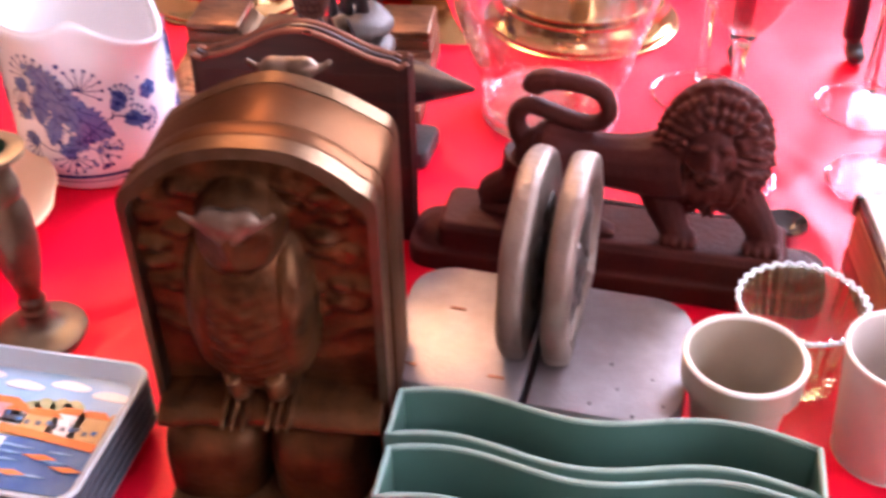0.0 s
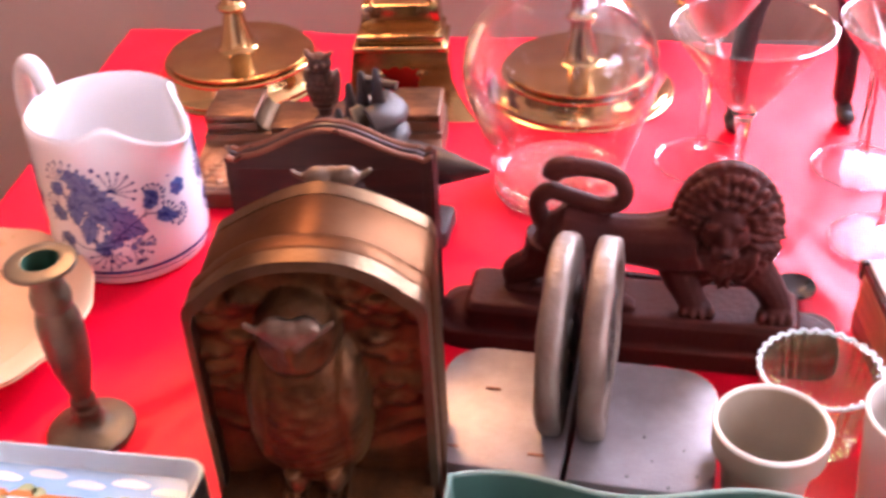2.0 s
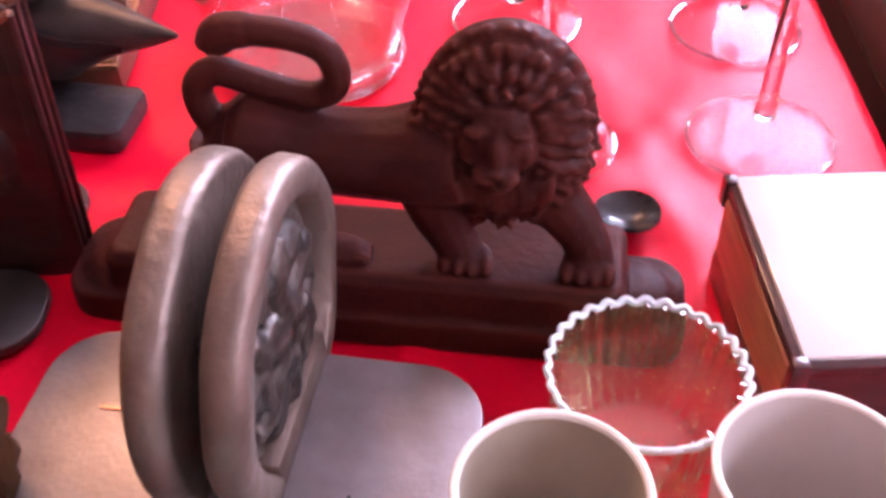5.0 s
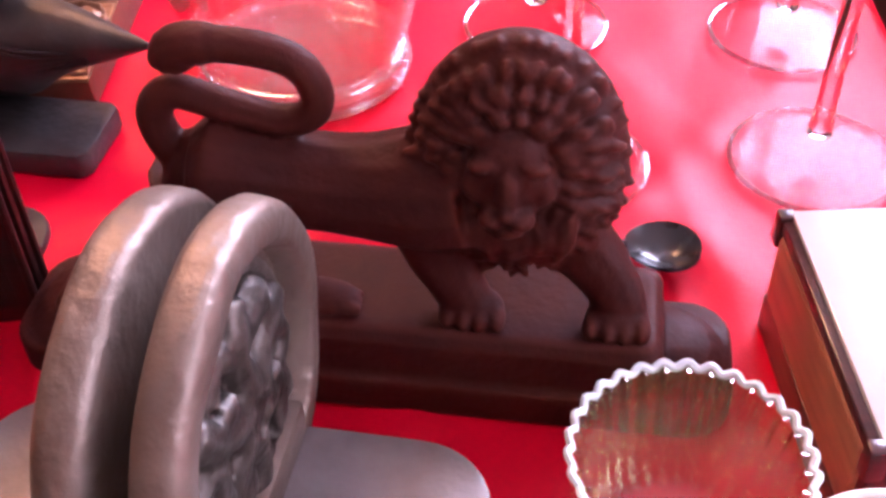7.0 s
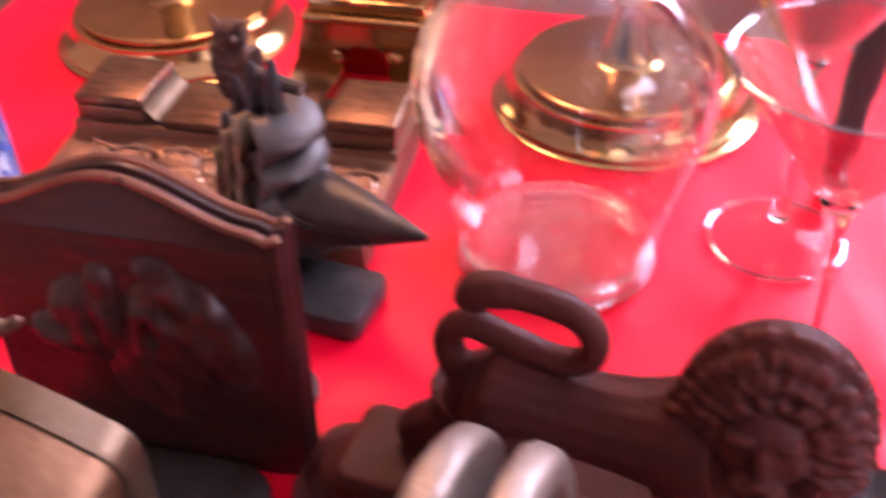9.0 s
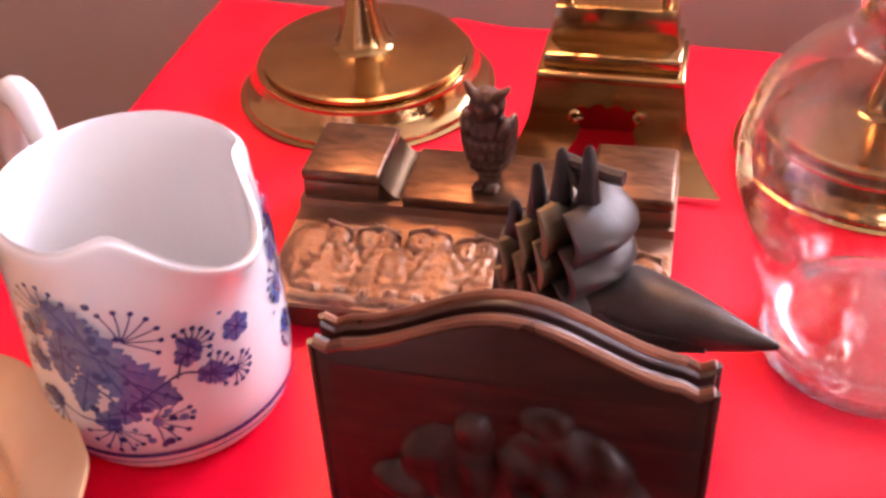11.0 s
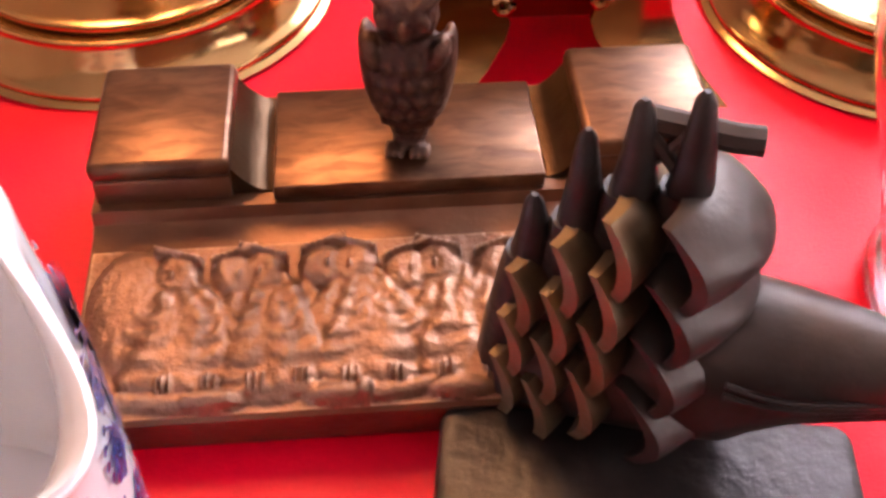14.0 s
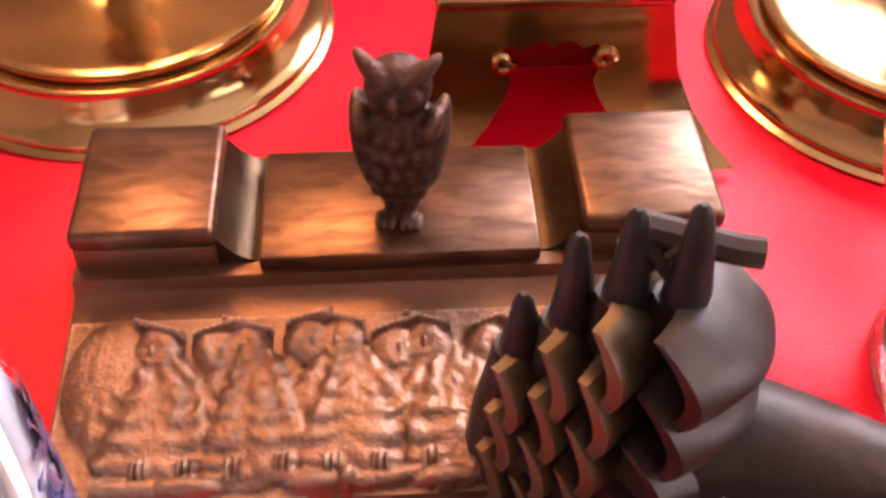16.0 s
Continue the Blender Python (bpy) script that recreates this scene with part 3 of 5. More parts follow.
    for k in range(n):
        u0, u1 = k * 0.3443 / n, (k + 1) * 0.3443 / n
        for v, w in ((0.0135, 0.0026), (0.0095, 0.0008)):
            q = [dark.verts.new(on(a, b, 0.0005 if v > 0.01 else 0.0003)) for a, b in ((u0, v - w / 2), (u1, v - w / 2), (u1, v + w / 2), (u0, v + w / 2))]
            dark.faces.new(q)
    turn = pose(0, 0, 0, 0, 0, -54)
    part("leaf_painting", deco, M_BLUE, root, "cobalt blue painted leaves and flowers", m=turn)
    part("stem_painting", dark, M_BLUE_DARK, root, "dark blue painted stems and berries", m=turn)


jug()

# ---- glass carafe ----
car = thing("carafe", 0.114, 0.702, T, "clear round glass carafe with flared lip, empty", "vase")
car.scale = (0.905, 0.905, 0.93)



def shell(pts, t, steps=4):
    """A closed thin wall round a turned outline."""
    line = curve_profile(pts, steps)
    return line + [(max(r - t, 0.0), z + 0.0002) for r, z in reversed(line)]


part("base", lathe(curve_profile([(0.0, 0.0), (0.046, 0.0), (0.0505, 0.003), (0.0520, 0.008), (0.0505, 0.013), (0.046, 0.0145), (0.038, 0.0125), (0.0, 0.012)], 4), 72), M_BASE_GLASS, car, "thick clear glass base")
# extra shiny ring, stands in for window light refracted by the thick base
part("base_glint", tube(bmesh.new(), [(0.0500 * math.cos(k * 0.0982), 0.0500 * math.sin(k * 0.0982), 0.0034) for k in range(64)], 0.0030, 10, True), M_RIMGLASS, car, "ring added for the white glow in the base")
part("body", lathe(shell([(0.0500, 0.0135), (0.0525, 0.024), (0.0625, 0.056), (0.0725, 0.088), (0.0735, 0.106), (0.0670, 0.130), (0.0500, 0.150), (0.0385, 0.160)], 0.0016), 80), M_GLASS, car)
part("neck", lathe(shell([(0.0385, 0.1602), (0.0355, 0.168), (0.0365, 0.175), (0.0420, 0.185), (0.0520, 0.194)], 0.0016), 72), M_GLASS, car, "flared glass lip")

# ---- cocktail glasses ----


def cocktail_glass(x, y):
    g = thing("cocktail_glass", x, y, T, "empty clear cocktail glass with a wide conical bowl", "glass", group="cocktail glasses")
    rim, zr, zn = 0.0475, 0.155, 0.0985
    part("foot", lathe(curve_profile([(0.0, 0.0015), (0.028, 0.001), (0.0325, 0.0005), (0.0333, 0.002), (0.031, 0.0032), (0.020, 0.0050), (0.009, 0.0085), (0.0050, 0.014), (0.0, 0.0142)], 4), 64), M_FOOT_GLASS, g)
    # a shiny ring added to make the highlight along the foot's edge
    part("foot_glint", tube(bmesh.new(), [(0.0325 * math.cos(k * 0.0982), 0.0325 * math.sin(k * 0.0982), 0.0021) for k in range(64)], 0.0012, 8, True), M_RIMGLASS, g, "rounded foot edge, ring added for its white glint")
    part("stem", lathe(curve_profile([(0.0, 0.0142), (0.0049, 0.0143), (0.0040, 0.025), (0.0036, 0.05), (0.0038, 0.080), (0.0055, zn - 0.003), (0.0075, zn + 0.001), (0.0, zn + 0.0012)], 4), 24), M_STEM_GLASS, g)
    part("bowl", lathe(shell([(0.0, zn + 0.0015), (0.007, zn + 0.003), (0.015, zn + 0.011), (0.031, zn + 0.034), (rim, zr)], 0.0012), 64), M_BOWL_GLASS, g)
    part("rim", tube(bmesh.new(), [((rim - 0.0006) * math.cos(k * 0.0982), (rim - 0.0006) * math.sin(k * 0.0982), zr + 0.0003) for k in range(64)], 0.0010, 8, True), M_RIMGLASS, g, "bright polished rim")
    return g


first_glass = cocktail_glass(0.323, 0.631)
for gx, gy in ((0.225, 0.628), (0.3296, 0.726), (0.2175, 0.734), (0.470, 0.60)):
    copy_thing(first_glass, pose(gx, gy, T, 0, 0, gx * 300))

# ---- owl bookends, back to back ----


def arch(w, shoulder, apex, n=18, r=0.011, power=1.0):
    """Outline of a plate with a low arched top and rounded shoulders, from (-w, 0) round to (w, 0)."""
    pts = [(-w, 0.0), (-w, shoulder - r)]
    for k in range(1, 5):
        a = radians(180 - 17 * k)
        pts.append((-w + r + r * math.cos(a), shoulder - r + r * math.sin(a)))
    x0, z0 = pts[-1]
    for k in range(1, n):
        x = x0 + (-x0 * 2) * k / n
        pts.append((x, z0 + (apex - z0) * (1 - abs(x / x0) ** (2 * power))))
    pts += [(-x, z) for x, z in reversed(pts[:6])]
    return pts


def owl_face(X, Z):
    H = np.full_like(X, -0.0075) + 0.0004 * fbm(X, Z, 260, 2)
    # lumpy foliage beside the head and branches below it
    rnd = np.random.RandomState(21)
    soft = np.zeros_like(X)
    for k in range(60):
        cx, cz = rnd.uniform(-0.047, 0.047), rnd.uniform(0.098, 0.168)
        rx, rz = rnd.uniform(0.004, 0.009), rnd.uniform(0.0028, 0.0055)
        soft = np.maximum(soft, rnd.uniform(0.0022, 0.0046) * np.exp(-(((X - cx) / rx) ** 2 + ((Z - cz) / rz) ** 2) ** 1.6))
    for k in range(5):
        cz = 0.064 + 0.011 * k
        soft = np.maximum(soft, (0.0016 if k % 2 else 0.0006) * np.exp(-(((Z - cz - 0.30 * np.abs(X) - 0.002 * np.sin(X * 150 + k * 2)) / 0.0030) ** 2)) * np.clip((np.abs(X) - 0.016) * 120, 0, 1))
    H = H + soft * (0.9 + 0.25 * fbm(X, Z, 420, 9))
    c = -0.0040
    # body, folded wings, head with hollow eyes
    H = np.maximum(H, -0.0085 + bump2(X, Z, c, 0.098, 0.0272, 0.044, 0.0245) * (1 + 0.022 * fbm(X, Z, 750, 31)))
    H = np.maximum(H, -0.0085 + bump2(X, Z, c, 0.141, 0.0185, 0.0205, 0.0255))
    for s in (-1, 1):
        H = np.maximum(H, -0.0085 + bump2(X, Z, c + s * 0.0165, 0.100, 0.0110, 0.036, 0.0205) * (1 + 0.025 * fbm(X, Z * 0.5, 700, 32)))
        d = ((X - c - s * 0.0080) / 0.0066) ** 2 + ((Z - 0.1405) / 0.007) ** 2
        H -= 0.0030 * np.exp(-(d**2) * 1.5)
        H = np.maximum(H, -0.0085 + bump2(X, Z, c + s * 0.0080, 0.0640, 0.0078, 0.0125, 0.0200))
        H = np.maximum(H, -0.0085 + bump2(X, Z, c + s * 0.0085, 0.0730, 0.0070, 0.0026, 0.0240))
        for k in (-1, 0, 1):
            H = np.maximum(H, -0.0085 + bump2(X, Z, c + s * 0.0095 + k * 0.0042, 0.0535, 0.0018, 0.005, 0.0310))
    # perch: a round bough across the plate
    mid = 0.0505 - 0.06 * np.abs(X - c)
    H = np.maximum(H, 0.004 + 0.0105 * np.sqrt(np.clip(1 - ((Z - mid) / 0.0062) ** 2, 0, 1)) + 0.0006 * fbm(X, Z, 420, 8) - 0.02 * (np.abs(Z - mid) > 0.0062))
    # two fat rounded books under the perch
    for s in (-1, 1):
        d = ((X - c - s * 0.0240) / 0.0238) ** 4 + ((Z - 0.012) / 0.0330) ** 4
        H = np.maximum(H, -0.01 + 0.0285 * np.clip(1 - d, 0, 1) ** 0.4 + 0.0003 * fbm(X, Z, 200, 40))
    H = np.maximum(H, np.where(Z < 0.003, 0.010, -0.02))
    return H


def owl_head(bm, y, ear=1.0):
    """Rubbed crown of the head: a flat brow with two tufted ears and a short point towards the beak."""
    for s in (-1, 1):
        line = smooth_line([(s * 0.0010, y + 0.0022, 0.1455), (s * 0.0055, y + 0.0030, 0.1490), (s * 0.0105, y + 0.0048, 0.1515), (s * (0.0105 + 0.0045 * ear), y + 0.0055, 0.1522 + 0.0015 * ear), (s * (0.0105 + 0.0078 * ear), y + 0.0055, 0.1518 + 0.0045 * ear)], 4)
        tube(bm, line, [0.0028 - 0.0017 * k / len(line) for k in range(len(line))], 10)
        ball(bm, (s * 0.0052, y + 0.0062, 0.1525), (0.0075, 0.0052, 0.0056), (0, -s * 14, 0))
    ball(bm, (0, y + 0.0050, 0.1510), (0.0075, 0.0050, 0.0066))
    return bm


def owl_bookend(x, y, rz, depth, power, apex, head, label):
    root = thing("owl_bookend", x, y, T, label, "bookend", rz, "owl bookends")
    rim = arch(0.0505, apex - 0.017, apex, power=power)
    part("plate", prism(rim, 0.0, depth, "y", 0.0022, seg=3), M_BRONZE, root, angle=50)
    part("owl_relief", relief(-0.0480, 0.0480, 0.0005, apex, owl_face, 0.0009, 0.010,
                              lambda X, Z: Z < apex - 0.022 + 0.0180 * (1 - np.clip(np.abs(X / 0.0485), 0, 1) ** 2)), M_BRONZE_DARK, root, "dark recessed owl on two books", m=pose(0, -0.009, 0), angle=60)
    frame = bmesh.new()
    edge = [(u * s, v - d) for s, d in ((1.0, 0.0), (0.925, 0.0042)) for u, v in rim]
    n = len(rim)
    grid = [[frame.verts.new((u, yy, max(v, 0.0))) for u, v in row] for row, yy in ((edge[:n], 0.0005), (edge[:n], -0.0090), (edge[n:], -0.0105), (edge[n:], 0.0005))]
    for p, q in zip(grid, grid[1:]):
        for k in range(n - 1):
            frame.faces.new((p[k], p[k + 1], q[k + 1], q[k]))
    part("rim", frame, M_BRONZE_RIM, root, "worn raised rim", angle=35)
    fused(part("owl_head", owl_head(bmesh.new(), -0.0250, 1.0), M_BRONZE_PALE, root, "rubbed pale brow and ears", m=pose(-0.004, 0, head)), 0.0009, 2)
    part("base", box(-0.048, 0.048, -0.046, 0.0, 0.0, 0.006, 0.002), M_BRONZE_DARK, root)
    return root


M_BRONZE_RIM = mat("rubbed_bronze", (0.13, 0.082, 0.052), 0.36, 0.85, 0, 50, color2=(0.06, 0.032, 0.016), bump=0.15, bscale=260, edge=(0.8, 0.6, 0.45))
owl_bookend(0.0077, 0.366, 2.6, 0.012, 1.25, 0.1785, 0.0, "brown bronze owl bookend, owl perched on books")
owl_bookend(0.0062, 0.4135, 182.6, 0.0345, 0.78, 0.1755, 0.0185, "brown bronze owl bookend turned away, smooth back")

# ---- dark shield-shaped bookends ----


def shield_outline(w, shoulder, apex):
    pts = [(-w, 0.0), (-w, shoulder)]
    n = 26
    for k in range(1, n):
        x = -w + 2 * w * k / n
        s = abs(x) / w
        z = shoulder + (apex - shoulder) * (0.5 + 0.5 * math.cos(math.pi * min(s * 1.12, 1)))
        if s > 0.86:
            z -= 0.0022 * math.sin((s - 0.86) / 0.14 * math.pi)
        pts.append((x, z))
    return pts + [(w, shoulder), (w, 0.0)]


def shield_face(X, Z):
    H = np.full_like(X, 0.0) + 0.0003 * fbm(X, Z, 300, 1)
    for cx, cz, rx, rz, h in ((-0.018, 0.070, 0.016, 0.020, 0.012), (-0.030, 0.062, 0.014, 0.009, 0.011), (0.018, 0.072, 0.022, 0.024, 0.013), (0.034, 0.060, 0.012, 0.018, 0.010),
                              (-0.010, 0.088, 0.006, 0.010, 0.009), (0.006, 0.050, 0.020, 0.028, 0.010), (0.012, 0.097, 0.008, 0.006, 0.008)):
        H = np.maximum(H, bump2(X, Z, cx, cz, rx, rz, h) * (0.46 + 0.16 * fbm(X, Z, 380, 3)))
    return H


def shield_bookend(x, y, rz, label):
    root = thing("shield_bookend", x, y, T, label, "bookend", rz, "shield bookends")
    w, sh, ap = 0.0585, 0.1170, 0.1340
    part("plate", prism(shield_outline(w, sh, ap), 0.0, 0.0055, "y", 0.0012), M_MAHOG, root)
    line = shield_outline(w, sh, ap)[1:-1]
    lip = bmesh.new()
    tube(lip, [(u, 0.0012, v) for u, v in line], 0.0018, 8)
    part("moulding", lip, M_EDGE, root, "worn reddish moulded edge")
    for s in (-1, 1):
        part("side_moulding", tube(bmesh.new(), [(s * w, 0.001, 0.0), (s * w, 0.001, sh)], 0.0016, 8), M_MAHOG, root)
    part("animal_relief", relief(-0.053, 0.053, 0.008, 0.110, shield_face, 0.0011, 0.001), M_MAHOG, root, "dark cast relief of animal heads", m=pose(0, -0.0002, 0))
    part("foot", prism(rounded(-0.049, 0.049, -0.045, 0.0, 0.018), 0.0, 0.005, "z", 0.0015), M_SHIP, root, "thin dark metal foot")
    return root


shield_bookend(-0.0171, 0.5421, -0.6, "dark reddish shield bookend with arched moulded top")
shield_bookend(-0.0170, 0.5555, 179.4, "dark shield bookend turned away, behind its twin")

# ---- lion doorstop ----


def lion():
    root = thing("lion_doorstop", 0.1562, 0.5274, T, "rust-brown cast iron lion doorstop on a long base", "doorstop", rz=-6.8)
    root.scale = (0.972, 0.972, 0.972)
    base = prism(rounded(-0.1185, 0.1185, -0.0235, 0.025, 0.014), 0.0, 0.0150, "z", 0.002)
    ball(base, (0.093, 0, 0.010), (0.0250, 0.0235, 0.0150))
    ball(base, (-0.093, 0, 0.010), (0.0250, 0.0235, 0.0150))
    prism(rounded(-0.100, 0.095, -0.0205, 0.0235, 0.006), 0.013, 0.0310, "z", 0.002, bm=base)
    prism(rounded(-0.098, 0.093, -0.0185, 0.0200, 0.006), 0.0300, 0.0335, "z", 0.0015, bm=base)
    fused(part("base", base, M_LION, root), 0.0012, 2)
    b = bmesh.new()
    # trunk
    tube(b, smooth_line([(-0.048, 0, 0.078), (-0.037, 0, 0.077), (-0.012, 0, 0.0745), (0.014, 0, 0.0745), (0.034, 0, 0.078)], 5),
         [0.014, 0.015, 0.0165, 0.0185, 0.019, 0.0185, 0.018, 0.017, 0.0165, 0.016, 0.016, 0.016, 0.0165, 0.017, 0.018, 0.019, 0.020, 0.021, 0.021, 0.021, 0.021][:21], 14)
    ball(b, (-0.043, 0, 0.073), (0.0165, 0.013, 0.019))
    # hind legs: one set back, one forward
    tube(b, smooth_line([(-0.050, 0.004, 0.070), (-0.056, 0.005, 0.052), (-0.070, 0.006, 0.040), (-0.068, 0.006, 0.030)], 5), [0.0160, 0.0154, 0.0148, 0.0142, 0.0136, 0.0130, 0.0124, 0.0118, 0.0113, 0.0109, 0.0105, 0.0101, 0.0097, 0.0093, 0.0089, 0.0085], 12)
    ball(b, (-0.066, 0.002, 0.029), (0.013, 0.009, 0.006))
    tube(b, smooth_line([(-0.036, -0.006, 0.070), (-0.030, -0.008, 0.052), (-0.026, -0.009, 0.040), (-0.018, -0.010, 0.031)], 5), [0.0160, 0.0153, 0.0147, 0.0140, 0.0133, 0.0127, 0.0120, 0.0113, 0.0108, 0.0103, 0.0098, 0.0094, 0.0089, 0.0084, 0.0080, 0.0075], 12)
    ball(b, (-0.012, -0.011, 0.0305), (0.013, 0.009, 0.0065))
    # fore legs
    tube(b, smooth_line([(0.022, -0.004, 0.068), (0.027, -0.007, 0.050), (0.032, -0.009, 0.038), (0.036, -0.010, 0.031)], 5), [0.0140, 0.0134, 0.0128, 0.0122, 0.0116, 0.0110, 0.0104, 0.0098, 0.0094, 0.0092, 0.0091, 0.0089, 0.0087, 0.0085, 0.0084, 0.0082], 12)
    tube(b, smooth_line([(0.060, 0.0, 0.068), (0.072, -0.003, 0.052), (0.079, -0.006, 0.040), (0.081, -0.008, 0.030)], 5), [0.0135, 0.0130, 0.0124, 0.0119, 0.0113, 0.0108, 0.0102, 0.0097, 0.0093, 0.0092, 0.0090, 0.0088, 0.0087, 0.0085, 0.0084, 0.0082], 12)
    for px in (0.036, 0.080):
        for k in range(4):
            ball(b, (px - 0.0075 + 0.0050 * k, -0.016 + 0.001 * abs(k - 1.5), 0.0305), (0.0032, 0.0065, 0.0055), seg=10)
        ball(b, (px, -0.010, 0.032), (0.010, 0.009, 0.007))
    for k in range(3):
        ball(b, (-0.004, -0.016 + 0.004 * k, 0.030), (0.006, 0.0026, 0.0042), seg=10)
        ball(b, (-0.056, -0.005 + 0.005 * k, 0.029), (0.007, 0.003, 0.005), seg=10)
    # tail looped over the back
    tail = smooth_line([(-0.050, 0, 0.076), (-0.0565, 0, 0.088), (-0.0575, 0, 0.098), (-0.051, 0, 0.1045), (-0.040, 0, 0.102), (-0.022, 0, 0.097), (-0.012, 0, 0.099),
                        (-0.0085, 0, 0.106), (-0.012, 0, 0.115), (-0.021, 0, 0.1195), (-0.036, 0, 0.1210), (-0.047, 0, 0.1195), (-0.0495, 0, 0.114)], 5)
    tube(b, tail, [0.0060 - 0.0010 * math.sin(k / len(tail) * 3.1) + (0.0008 if k > 50 else 0) for k in range(len(tail))], 12)
    # shorter legs on the raised base, paws drawn in
    for v in b.verts:
        if v.co.z < 0.068:
            v.co.z = 0.068 - (0.068 - v.co.z) * 0.86
            v.co.y *= 0.80
    # mane: a thick rounded disc covered to its edge with combed locks
    cx, cz, rx, rz = 0.0478, 0.0905, 0.0312, 0.0395
    ball(b, (cx, 0.001, cz), (rx, 0.0165, rz), seg=28)
    rnd = random.Random(7)
    fx, fz = cx - 0.001, cz + 0.0035
    for ring, n, dy, s in ((0.96, 44, -0.0020, 0.0019), (0.84, 40, -0.0078, 0.0020), (0.70, 34, -0.0112, 0.0020), (0.56, 26, -0.0132, 0.0020)):
        for k in range(n):
            a = 2 * math.pi * (k + rnd.uniform(-0.3, 0.3)) / n
            px, pz = cx + rx * ring * math.cos(a), cz + rz * ring * math.sin(a)
            dx, dz = math.cos(a) * 0.75 + rnd.uniform(-0.2, 0.2), math.sin(a) * 0.75 - 0.40
            q = rnd.uniform(0.007, 0.011) * (0.5 if ring > 0.9 else 1.0)
            w = rnd.uniform(-0.0015, 0.0015)
            tube(b, smooth_line([(px - dx * q * 0.7, dy - 0.0006, pz - dz * q * 0.7), (px + w, dy - 0.0010, pz), (px + dx * q * 0.7, dy + 0.0012, pz + dz * q * 0.7)], 3), [s * 0.6, s * 0.9, s, s, s * 0.9, s * 0.7, s * 0.4], 7)
    for k in range(15):
        px = fx + (k - 7) * 0.0025
        top = fz - 0.012 - 0.005 * (1 - abs(k - 7) / 7) + rnd.uniform(-0.001, 0.001)
        tube(b, smooth_line([(px, -0.0155, top), (px + rnd.uniform(-0.0015, 0.0015), -0.0165, top - 0.008), (px * 0.94 + fx * 0.06, -0.0120, top - rnd.uniform(0.014, 0.020))], 3), [0.0016, 0.0020, 0.0021, 0.0021, 0.0019, 0.0015, 0.0008], 7)
    # small flat face: nose, cheeks, brow, muzzle
    ball(b, (fx, -0.0145, fz), (0.0125, 0.0075, 0.0145))
    ball(b, (fx, -0.0205, fz - 0.001), (0.0036, 0.0040, 0.0080))
    for s in (-1, 1):
        ball(b, (fx + s * 0.0038, -0.0215, fz - 0.0090), (0.0044, 0.0040, 0.0036))
        ball(b, (fx + s * 0.0068, -0.0185, fz + 0.0070), (0.0048, 0.0036, 0.0023), (0, s * 14, 0))
        ball(b, (fx + s * 0.0090, -0.0165, fz - 0.002), (0.0040, 0.0036, 0.0056))
        ball(b, (fx + s * 0.0060, -0.0195, fz + 0.0030), (0.0018, 0.0018, 0.0014), seg=10)
    ball(b, (fx, -0.0235, fz - 0.0065), (0.0031, 0.0024, 0.0020), seg=10)
    ball(b, (fx, -0.0180, fz - 0.0150), (0.0052, 0.0042, 0.0034))
    fused(part("lion", b, M_LION, root, "striding lion with curly mane and looped tail"), 0.0009, 6)


lion()

# ---- round cast bookends with foot plates ----


